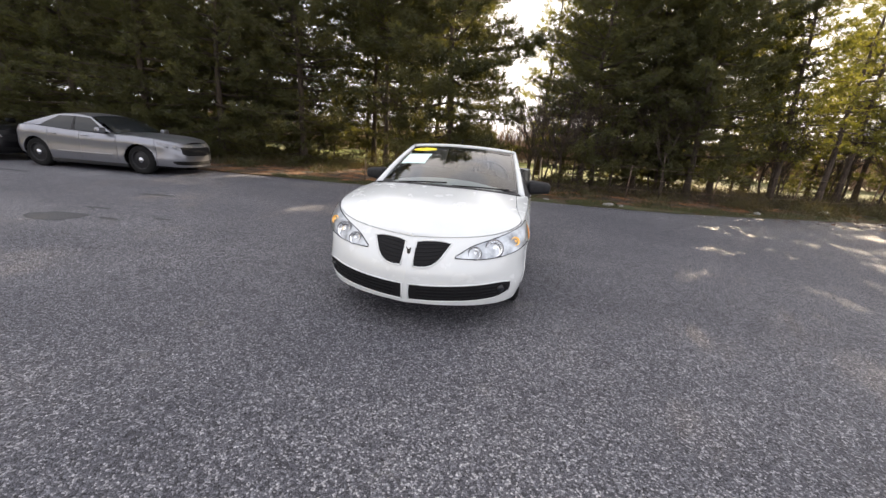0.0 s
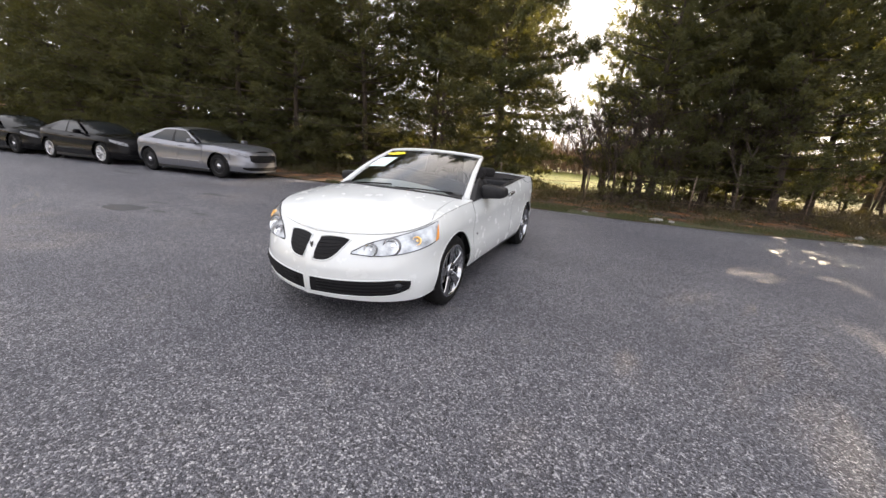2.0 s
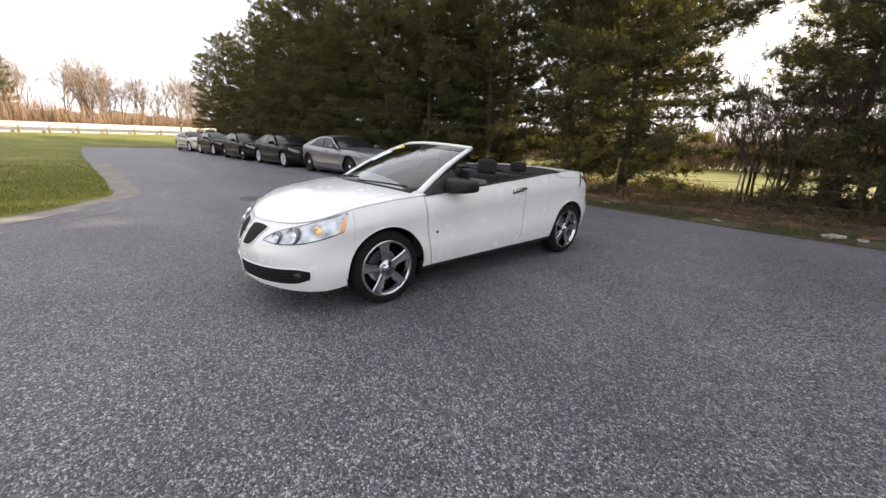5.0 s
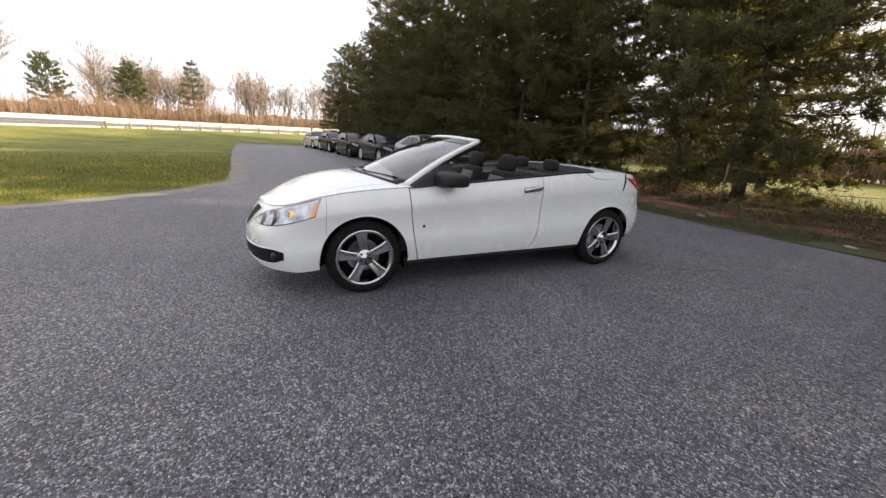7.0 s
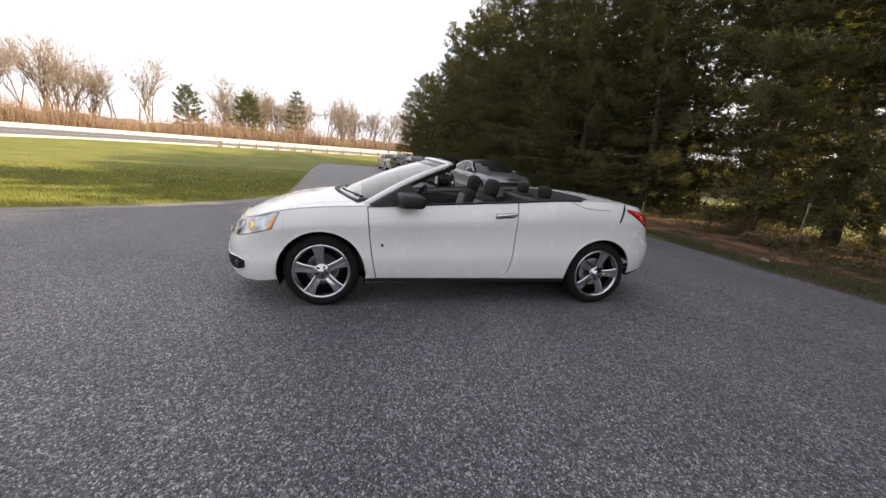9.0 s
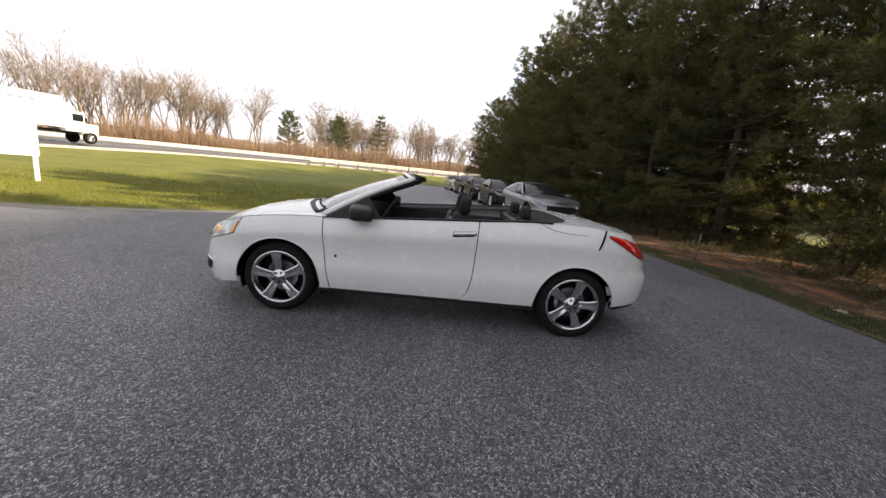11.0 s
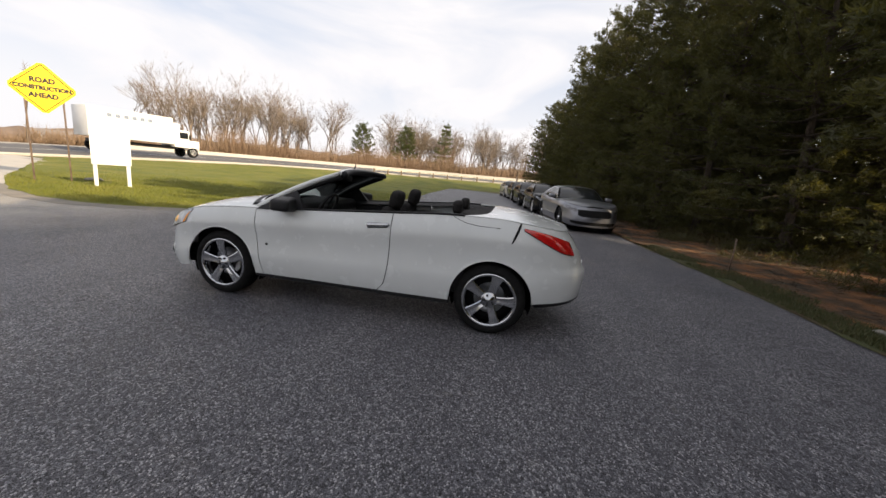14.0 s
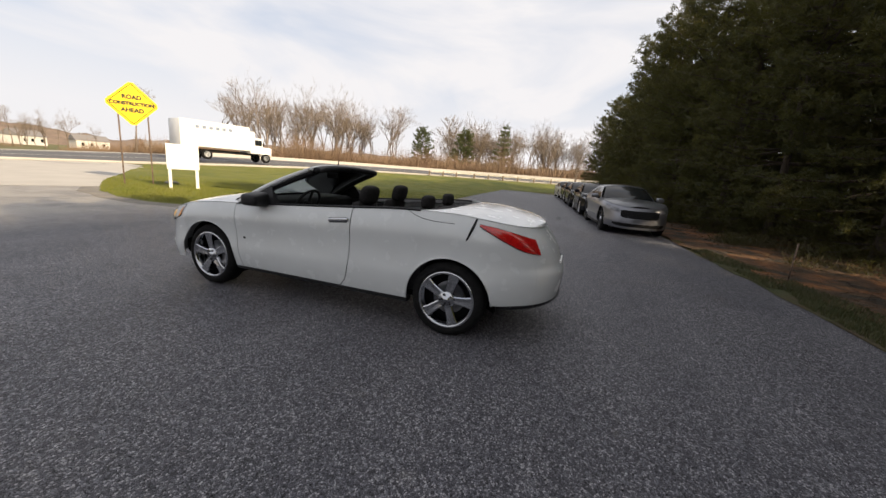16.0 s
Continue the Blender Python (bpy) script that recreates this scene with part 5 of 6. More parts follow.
            part("roof_rail" if b1 == 1.0 else "belt_trim", mesh("trim", v, f if side > 0 else [q[::-1] for q in f], paint if b1 == 1.0 else black_plastic), car)
        for a0, a1, nm in ((0.0, 0.055, "a_pillar"), (0.425, 0.46, "b_pillar"), (0.83, 1.0, "c_pillar")):
            v, f = grid(lambda a, b: wall(a0 + (a1 - a0) * a, 0.03 + 0.86 * b), 3, 8)
            part(nm, mesh(nm, v, f if side > 0 else [q[::-1] for q in f], black_plastic if nm == "b_pillar" else paint), car)
        for a0, a1 in ((0.055, 0.425), (0.46, 0.83)):
            v, f = grid(lambda a, b: wall(a0 + (a1 - a0) * a, 0.035 + 0.85 * b) - Vector((0.006 * side, 0, 0)), 8, 6)
            part("side_window", mesh("side_window", v, f if side > 0 else [q[::-1] for q in f], dark_glass), car, "dark side window")
    part("underbody", merge(box(1.35, 4.2, 0.25, at=(0, 1.4, 0.3), bevel=0.05), box(1.2, 3.9, 0.4, at=(0, 1.4, 0.65), bevel=0.1)), car, "", liner)
    for y in (0.0, 2.83):
        for side in (1, -1):
            wheel(car, 0.765 * side, y, 0.355, side, 0.355, 0.25 if style != "steel" else 0.235, 0.22, style)
    return car


ROW = [
    ((-9.40, 5.66), 96.3, silver_paint, graphite_paint, "silver four-door saloon with dark hood and black steel wheels", "steel", True),
    ((-14.82, 5.08), 95, black_paint, black_paint, "black four-door saloon with bright alloy wheels", "alloy", False),
    ((-20.0, 4.56), 95.5, black_paint, black_paint, "black four-door saloon with dark steel wheels", "steel", False),
    ((-25.6, 4.12), 96, black_paint, black_paint, "black four-door saloon with bright alloy wheels", "alloy", False),
    ((-31.0, 3.5), 98, beige_paint, beige_paint, "pale silver saloon at the end of the row", "alloy", False),
]
for (x, y), turn, paint_a, paint_b, label, style, dark in ROW:
    saloon(pose(x, y, 0.004, 0, 0, turn) @ Matrix.Scale(1.06, 4), paint_a, paint_b, label, style, dark)


# ---- trees ----
def blades_mesh(name, base, tip, width, mat, seed):
    """Thin three-cornered blades, from arrays of their feet and tips."""
    rng = np.random.default_rng(seed)
    k = len(base)
    d = tip - base
    side = np.cross(d, rng.normal(size=(k, 3)))
    side /= np.linalg.norm(side, axis=1, keepdims=True) + 1e-9
    v = np.empty((k, 3, 3))
    v[:, 0], v[:, 1], v[:, 2] = base - side * width / 2, base + side * width / 2, tip
    me = bpy.data.meshes.new(name)
    me.vertices.add(3 * k)
    me.vertices.foreach_set("co", v.ravel())
    me.loops.add(3 * k)
    me.loops.foreach_set("vertex_index", np.arange(3 * k))
    me.polygons.add(k)
    me.polygons.foreach_set("loop_start", np.arange(0, 3 * k, 3))
    me.materials.append(mat)
    me.update(calc_edges=True)
    return me


def pine_meshes(height, spread, first, tufts, seed, mat, gap=0.5, droop=0.1, blade_len=0.17, blade_wide=0.024, per=8, stout=0.017, thick_top=1.0, dense_from=4.6, point=0.44):
    """Trunk with limbs, and needles, of one pine."""
    rng = np.random.default_rng(seed)
    lean = rng.normal(size=2) * 0.012
    trunk_pts = [(lean[0] * z * z * 0.3 + 0.04 * math.sin(z), lean[1] * z * z * 0.3, z) for z in np.linspace(-0.1, height, 12)]
    r0 = stout * height
    pieces = [tube(trunk_pts, 0, 9, [r0 * (1 - 0.93 * i / 11) + (0.05 if i == 0 else 0) for i in range(12)])]
    feet, tips = [], []
    z = first
    while z < height - 0.25:
        share = (z - first) / (height - first)
        reach = spread * (0.6 + 0.4 * min(share / 0.15, 1)) * (1 - share) ** point + 0.2
        ring = rng.uniform(0, 2 * math.pi)
        count = int(rng.integers(5, 8))
        for b in range(count):
            a = ring + 2 * math.pi * b / count + rng.normal() * 0.25
            long = reach * rng.uniform(0.62, 1.12)
            up = rng.uniform(-0.05, 0.22) + 0.45 * share - droop * (1 - share)
            start = np.array([lean[0] * z * z * 0.3, lean[1] * z * z * 0.3, z])
            out = np.array([math.cos(a), math.sin(a), 0])
            side = np.array([-math.sin(a), math.cos(a), 0])
            ks = np.linspace(0, 1, 6)
            line = [start + out * long * k + np.array([0, 0, long * (up * k + 0.16 * k * k - 0.1 * k)]) + side * long * 0.06 * math.sin(3 * k + b) for k in ks]
            pieces.append(tube(line, 0, 4, [max(0.016 * long * (1 - 0.85 * k), 0.006) for k in ks]))
            total = int(tufts * long * (thick_top if z > dense_from else 1))
            for _ in range(total):
                k = rng.uniform(0.16, 1.0) ** 0.75
                i = min(int(k * 5), 4)
                p = line[i] + (line[i + 1] - line[i]) * (k * 5 - i)
                half = (0.34 * long * (1 - k) + 0.12)
                p = p + side * rng.normal() * half * 0.55 + out * rng.normal() * 0.08 + np.array([0, 0, rng.normal() * 0.1])
                aim = out * 0.7 + side * rng.normal() * 0.5 + np.array([0, 0, 0.35])
                dirs = aim + rng.normal(size=(per, 3)) * 0.75
                dirs /= np.linalg.norm(dirs, axis=1, keepdims=True)
                ln = blade_len * rng.uniform(0.7, 1.25, size=(per, 1))
                feet.append(p + rng.normal(size=(per, 3)) * 0.035)
                tips.append(feet[-1] + dirs * ln)
        z += gap * rng.uniform(0.75, 1.25)
    crown = blades_mesh("crown", np.concatenate(feet), np.concatenate(tips), blade_wide, mat, seed)
    return mesh("trunk", *join(*pieces), bark), crown


def tree(meshes, m, name, label, group):
    t = thing(name, label, "tree", group, m)
    part("trunk", meshes[0], t)
    part("crown", meshes[1], t)
    return t


dense = [pine_meshes(h, s, f, 21, sd, pine_green, gap=0.42, droop=0.24, blade_wide=0.027, blade_len=0.16, per=13, stout=0.0125) for h, s, f, sd in ((11.6, 3.3, 0.5, 11), (12.4, 3.4, 0.4, 12), (11.0, 3.2, 0.45, 13))]
coarse = [pine_meshes(h, s, f, 14, sd, pine_green, gap=0.46, droop=0.24, blade_wide=0.05, blade_len=0.22, per=8, stout=0.0125) for h, s, f, sd in ((11.6, 3.3, 0.5, 61), (12.4, 3.4, 0.4, 62), (11.0, 3.2, 0.45, 63))]
# thick_top adds extra needles high in these crowns to block the sun
open_ = [pine_meshes(h, s, f, tf, sd, mt, gap=gp, droop=0.16, blade_wide=0.038, blade_len=0.19, per=9, stout=0.0115, thick_top=2.0 if sd == 21 else 1.2, dense_from=4.6 if sd == 21 else 6.3, point=0.5 if sd == 21 else 0.7)
         for h, s, f, tf, sd, mt, gp in ((12.5, 3.3, 1.2, 17, 21, pine_green, 0.5), (11.8, 2.7, 2.2, 12, 22, thin_green, 0.58), (12.0, 2.3, 3.0, 9, 23, thin_green, 0.7))]
HEDGE = [(-41.5, 6.6, 0.74, 0, 2), (-38.6, 7.6, 0.8, 1, 2), (-35.6, 8.0, 0.86, 2, 2), (-32.6, 8.2, 0.88, 0, 2), (-29.6, 8.5, 0.92, 2, 2), (-26.6, 8.7, 0.94, 1, 2), (-23.6, 8.9, 0.95, 0, 2), (-20.6, 9.1, 0.96, 1, 1),
         (-17.6, 9.3, 0.98, 0, 1), (-14.6, 9.7, 0.98, 1, 1), (-11.6, 10.2, 0.98, 2, 1), (-8.5, 11.3, 0.96, 0, 1), (-6.4, 17.8, 1.0, 0, 0), 
         (-39.5, 11.5, 0.8, 1, 2), (-36.5, 14.5, 0.84, 0, 2), (-30.5, 12.4, 0.9, 0, 2), (-24.5, 12.9, 0.95, 2, 2), (-18.5, 13.4, 1.0, 2, 2), (-12.8, 14.2, 1.0, 0, 2), (-22.5, 17.2, 0.95, 2, 2), (-16.5, 17.6, 1.0, 2, 2),  (-33.5, 12.2, 0.9, 1, 2), (-27.5, 12.6, 0.95, 0, 2), (-21.5, 13.2, 1.0, 1, 2), (-15.6, 13.8, 1.02, 1, 2), (-11.0, 15.2, 1.0, 0, 2), (-8.6, 18.5, 0.9, 2, 2),
         (2.85, 11.4, 0.8, 0, 1), (4.9, 12.2, 0.78, 0, 0), (6.6, 11.4, 0.76, 0, 0), (5.6, 15.4, 0.9, 1, 2), (8.2, 13.4, 0.78, 0, 0), (9.8, 12.4, 0.8, 1, 0), (11.2, 12.2, 0.74, 2, 0), (12.6, 13.4, 0.82, 2, 0),
         (14.2, 13.0, 0.8, 1, 0), (15.6, 14.4, 0.79, 2, 0), (17.0, 13.6, 0.8, 1, 0), (18.6, 14.7, 0.82, 2, 0), (20.4, 14.6, 0.84, 2, 0), (22.3, 15.6, 0.82, 1, 0), (24.4, 16.0, 0.82, 0, 0),
         (7.4, 16.4, 0.72, 2, 2), (11.4, 17.4, 0.8, 2, 0), (16.4, 17.8, 0.8, 2, 0), (21, 18.4, 0.82, 2, 0), (4.6, 19.5, 0.8, 2, 0), (1.5, 16.8, 0.85, 2, 0), (2.5, 14.6, 0.8, 1, 0), (14.8, 18.4, 0.62, 1, 2), (19.5, 18.9, 0.62, 0, 2), (9.0, 20.5, 0.66, 2, 0), (13.5, 21, 0.66, 2, 0)]
for i, (x, y, size, which, full) in enumerate(HEDGE):
    tree((open_, dense, coarse)[full][which], pose(x, y, 0, 0, 0, 77 * i) @ Matrix.Scale(size, 4), "pine_tree",
         "dense dark green pine with boughs close to the ground" if full else "tall dark pine with bare lower trunk and ragged boughs", "row of pines beside the car park")

broad = pine_meshes(11.4, 3.3, 0.95, 27, 73, pine_green, gap=0.38, droop=0.3, blade_wide=0.034, blade_len=0.18, per=11, stout=0.0125, point=0.3)
tree(broad, pose(-2.2, 11.2, 0, 0, 0, 30), "pine_tree", "broad dark green pine with drooping lower boughs", "row of pines beside the car park")
lofty = pine_meshes(14.0, 3.6, 6.6, 15, 71, pine_green, gap=0.42, droop=0.05, blade_wide=0.05, blade_len=0.22, per=8, stout=0.0115)
for x, y, turn, size in ((3.6, 16.2, 20, 0.72), (-5.4, 12.9, 100, 0.77), (-3.6, 15.2, 220, 0.8), (-7.0, 15.4, 310, 0.8)):
    tree(lofty, pose(x, y, 0, 0, 0, turn) @ Matrix.Scale(size, 4), "pine_tree", "tall dark pine with bare lower trunk and ragged boughs", "row of pines beside the car park")
spruce = [pine_meshes(9.5, 3.0, 0.5, 10, 31, far_green, gap=0.55, blade_wide=0.08, blade_len=0.32), pine_meshes(11.5, 2.2, 1.2, 8, 32, far_green, gap=0.8, blade_wide=0.08, blade_len=0.32)]
for x, y, size, which in ((-105, -41.5, 1.5, 0), (-99, -26.4, 1.4, 0), (-97, -15.4, 1.32, 1)):
    tree(spruce[which], pose(x, y, rise(x, y) - 0.05, 0, 0, 40 * x) @ Matrix.Scale(size, 4), "spruce_tree", "lone green conifer standing beyond the road", "conifers beyond the road")


def bare_tree_mesh(height, seed, spread=0.5, stems=1):
    """A leafless tree: stems that fork into fine twigs."""
    rng = np.random.default_rng(seed)
    pieces = []

    def grow(p, d, long, r, depth):
        q = p + d * long
        mid = p + d * long * 0.5 + rng.normal(size=3) * long * 0.04
        if depth < 2:
            pieces.append(tube([p, mid, q], 0, 4, [r, r * 0.82, r * 0.62]))
        elif depth < 4:
            pieces.append(tube([p, q], 0, 3, [r, r * 0.6]))
        else:
            w = np.cross(d, rng.normal(size=3))
            w *= max(r, 0.009) / (np.linalg.norm(w) + 1e-9)
            pieces.append(([tuple(p - w), tuple(p + w), tuple(q)], [(0, 1, 2)]))
        if depth >= 6:
            return
        for _ in range(int(rng.integers(2, 4)) + (1 if depth in (1, 2) else 0)):
            e = d + rng.normal(size=3) * spread * 0.85
            e[2] = abs(e[2]) * 0.85 + 0.22
            e /= np.linalg.norm(e)
            at = rng.uniform(0.45, 1.0)
            grow(p + d * long * at, e, long * rng.uniform(0.55, 0.85), max(r * 0.55, 0.006), depth + 1)

    for s in range(stems):
        d = np.array([rng.normal() * 0.07, rng.normal() * 0.07, 1.0])
        grow(np.array([rng.normal() * 0.25 * (stems > 1), rng.normal() * 0.25 * (stems > 1), -0.1]), d / np.linalg.norm(d), height * 0.3, height * 0.0095, 0)
    return mesh("branchwork", *join(*pieces), pale_bark)


bare = [bare_tree_mesh(10, 41, 0.36, 1), bare_tree_mesh(10, 42, 0.38, 1), bare_tree_mesh(10, 43, 0.32, 1), bare_tree_mesh(10, 44, 0.36, 2)]
rng = np.random.default_rng(5)


def bare_tree(x, y, size, which, turn):
    t = thing("bare_tree", "leafless pale brown tree with fine twigs", "tree", "bare trees along the road", pose(x, y, rise(x, y) - 0.05, 0, 0, turn) @ Matrix.Scale(size, 4))
    part("branchwork", bare[which], t)


def beside_road(share, off):
    """A place beside the road line: a share of its length, and metres to the far side."""
    i = share * (len(road_line) - 2)
    k = int(i)
    p = road_line[k].lerp(road_line[k + 1], i - k)
    d = road_line[k + 1] - road_line[k]
    s = Vector((-d.y, d.x, 0)).normalized()
    s = s if s.y < 0 or s.x < -0.5 else -s
    return p + s * off


for i in range(130):
    share = 0.53 + 0.42 * (i + rng.uniform(0, 0.9)) / 130
    p = beside_road(share, rng.uniform(22, 46))
    far_off = p.x < -55 and (-34 < p.y < -8 or 0.34 < (p.y - 1) / (p.x - 4) < 0.44)
    if far_off:
        p = p + Vector((-62, -10, 0))
    bare_tree(p.x, p.y, (1.45 if far_off else 1.0) * rng.uniform(1.5, 2.0) * (1.12 - 0.5 * (share - 0.53)), int(rng.integers(0, 4)), rng.uniform(0, 360))
for i in range(80):
    p = beside_road(0.12 + 0.36 * (i + rng.uniform(0, 0.9)) / 80, rng.uniform(60, 120))
    bare_tree(p.x, p.y, rng.uniform(0.75, 1.25), int(rng.integers(0, 4)), rng.uniform(0, 360))
for x, y, size, which in ((-45.0, 4.2, 0.75, 3), (-48.0, 8.0, 0.95, 1), (-28.5, -48, 1.2, 2), (16, -60, 0.9, 3), (24, -64, 0.8, 1)):
    bare_tree(x, y, size, which, 60 * x)

# thin dark saplings among the pines
dark_bare = [bare_tree_mesh(5.0, 51, 0.34, 2), bare_tree_mesh(5.6, 52, 0.4, 1)]
for me in dark_bare:
    me.materials[0] = bark
rng = np.random.default_rng(14)
for i in range(52):
    x = rng.uniform(2.5, 21) if i < 40 else rng.uniform(-12, 0) if i < 46 else rng.uniform(0.6, 2.4)
    t = thing("sapling", "thin leafless dark sapling among the pine trunks", "sapling", "saplings under the pines", pose(x, rng.uniform(10.2, 15) + max(0, x - 5) * 0.3, 0, 0, 0, rng.uniform(0, 360)) @ Matrix.Scale(rng.uniform(0.6, 1.15), 4))
    part("branchwork", dark_bare[i % 2], t)


# ---- brush, undergrowth, grass ----
def stuff(name, me, label, category):
    return tagged(new(name, me), label, category, kind="stuff")


rng = np.random.default_rng(8)
feet, tips = [], []
for i in range(130000):
    far = i > 116000
    p = beside_road(rng.uniform(0.1, 0.44), 66 + 40 * rng.uniform()) if far else beside_road(rng.uniform(0.43, 0.97), 12.5 + 30 * rng.uniform() ** 1.3)
    clump = 0.6 + 0.8 * noise.noise(Vector((p.x * 0.13, p.y * 0.13, 0)))
    h = rng.uniform(1.4, 5.6) * max(clump, 0.4) * (0.5 if p.y < -44 else 1.15)
    f = np.array([p.x + rng.normal() * 0.5, p.y + rng.normal() * 0.5, rise(p.x, p.y) + rng.uniform(0, 0.35) * h])
    feet.append(f)
    tips.append(f + np.array([rng.normal() * 0.45, rng.normal() * 0.45, h * rng.uniform(0.5, 1.0)]))
stuff("dry_brush", blades_mesh("dry_brush", np.array(feet), np.array(tips), 0.045, brush_brown, 3), "tangle of dry brown brush beyond the road", "brush")

feet, tips = [], []
for i in range(16000):
    x, y = rng.uniform(-45, 60), rng.uniform(27, 33)
    h = rng.uniform(1.5, 4.6) * (0.75 + 0.5 * noise.noise(Vector((x * 0.2, 0, 3))))
    f = np.array([x, y, rng.uniform(0, 0.5) * h])
    feet.append(f)
    tips.append(f + np.array([rng.normal() * 0.4, rng.normal() * 0.4, h * rng.uniform(0.4, 0.9)]))
stuff("field_hedge", blades_mesh("field_hedge", np.array(feet), np.array(tips), 0.12, brush_brown, 7), "leafless brown hedge across the field", "hedge")
feet, tips = [], []
for _ in range(260):
    cx = rng.uniform(-26, 20)
    cy = rng.uniform(8.3, 13.5) + max(0, cx - 5) * 0.3
    size = rng.uniform(0.25, 0.7)
    k = int(600 * size)
    c = np.array([cx, cy, 0.02]) + rng.normal(size=(k, 3)) * np.array([size, size, size * 0.45]) * 0.6
    c[:, 2] = np.abs(c[:, 2])
    feet.append(c)
    tips.append(c + rng.normal(size=(k, 3)) * 0.09 + np.array([0, 0, 0.07]))
for _ in range(7):
    cx, cy = rng.uniform(-9, -3.4), rng.uniform(11.5, 14)
    h = rng.uniform(0.5, 1.2)
    k = int(700 * h)
    c = np.array([cx, cy, h * 0.5]) + rng.normal(size=(k, 3)) * np.array([0.4, 0.4, h * 0.28])
    c[:, 2] = np.abs(c[:, 2]) + 0.03
    feet.append(c)
    tips.append(c + rng.normal(size=(k, 3)) * 0.07 + np.array([0, 0, 0.04]))
stuff("undergrowth", blades_mesh("undergrowth", np.concatenate(feet), np.concatenate(tips), 0.016, scrub, 4), "low yellow green undergrowth beneath the pines", "undergrowth")

feet, tips = [], []
for _ in range(240):
    cx = rng.uniform(1.5, 23)
    cy = rng.uniform(9.4, 13) + max(0, cx - 5) * 0.3
    h = rng.uniform(0.2, 0.6)
    k = int(110 * h + 20)
    f = np.array([cx, cy, 0.0]) + rng.normal(size=(k, 3)) * np.array([0.35, 0.3, 0.0])
    f[:, 2] = rng.uniform(0, 0.6, size=k) * h
    feet.append(f)
    tips.append(f + np.stack([rng.normal(size=k) * 0.2, rng.normal(size=k) * 0.2, rng.uniform(0.05, 0.6, size=k) * h], 1))
stuff("bramble", blades_mesh("bramble", np.concatenate(feet), np.concatenate(tips), 0.011, dead_twig, 9), "dead brown bramble stems between the trunks", "bramble")


def inside(x, y, poly):
    hit = False
    for (x0, y0), (x1, y1) in zip(poly, poly[1:] + poly[:1]):
        if (y0 > y) != (y1 > y) and x < (x1 - x0) * (y - y0) / (y1 - y0) + x0:
            hit = not hit
    return hit


def lawn(poly, count, low, high, seed, lift, thin=-1.0):
    rng = np.random.default_rng(seed)
    xs, ys = [p[0] for p in poly], [p[1] for p in poly]
    feet = []
    while len(feet) < count:
        x, y = rng.uniform(min(xs), max(xs)), rng.uniform(min(ys), max(ys))
        if inside(x, y, poly) and noise.noise(Vector((x * 0.9, y * 0.9, seed))) > thin and rng.uniform() < min(max(1.35 - math.hypot(x + 3, y + 3) / 14, 0.04), 1):
            feet.append((x, y, rise(x, y) + lift))
    feet = np.array(feet)
    d = rng.normal(size=(count, 3)) * 0.35
    d[:, 2] = 1
    return feet, feet + d * rng.uniform(low, high, size=(count, 1))


a, b = lawn(ISLE + [(-18.5, -31), (-28, -29.8), (-38.6, -25.2)], 80000, 0.03, 0.075, 1, 0.03)
stuff("island_grass", blades_mesh("island_grass", a, b, 0.012, blade, 1), "short green grass blades on the turf island", "grass")
a, b = lawn([(x, y + 0.03) for x, y in EDGE[1:11]] + [(-8, 7.0), (-4, 7.7), (0, 8.2), (4, 8.5), (7.5, 9.3), (10.5, 10.6), (16, 12.6)], 17000, 0.03, 0.09, 2, 0.02, -0.08)
stuff("verge_grass", blades_mesh("verge_grass", a, b, 0.012, verge_blade, 2), "thin green grass blades along the verge", "grass")
rng = np.random.default_rng(12)
k = 9000
f = np.stack([rng.uniform(-22, 18, k), rng.uniform(7.4, 12.5, k), np.full(k, 0.045)], 1)
d = np.stack([rng.normal(size=k), rng.normal(size=k), np.abs(rng.normal(size=k)) * 0.12], 1)
stuff("fallen_needles", blades_mesh("fallen_needles", f, f + 0.16 * d / np.linalg.norm(d, axis=1, keepdims=True), 0.012, litter, 6), "fallen orange pine straw in tufts", "litter")


def stone(x, y, sx, sy, sz, seed):
    bm = bmesh.new()
    bmesh.ops.create_icosphere(bm, subdivisions=3, radius=1)
    for v in bm.verts:
        k = 1 + 0.3 * noise.noise(v.co * 1.3 + Vector((seed, 0, 0))) + 0.1 * noise.noise(v.co * 4)
        v.co = Vector((v.co.x * sx * k, v.co.y * sy * k, max(v.co.z * sz * k, -sz * 0.3)))
    for q in bm.faces:
        q.smooth = True
    me = bpy.data.meshes.new("stone")
    bm.to_mesh(me)
    bm.free()
    me.materials.append(rock)
    ob = tagged(new("stone", me), "pale rough stone lying on the verge", "stone", "stones on the verge")
    ob.matrix_basis = pose(x, y, 0.03 + sz * 0.2, 0, 0, seed * 37)


for i, (x, y, sx, sy, sz) in enumerate(((3.2, 7.52, 0.2, 0.11, 0.06), (3.55, 7.6, 0.09, 0.07, 0.04), (10.15, 10.2, 0.19, 0.14, 0.11), (1.5, 7.5, 0.08, 0.07, 0.03), (-0.9, 7.6, 0.1, 0.06, 0.04), (7.6, 8.8, 0.1, 0.08, 0.05))):
    stone(x, y, sx, sy, sz, i + 1)

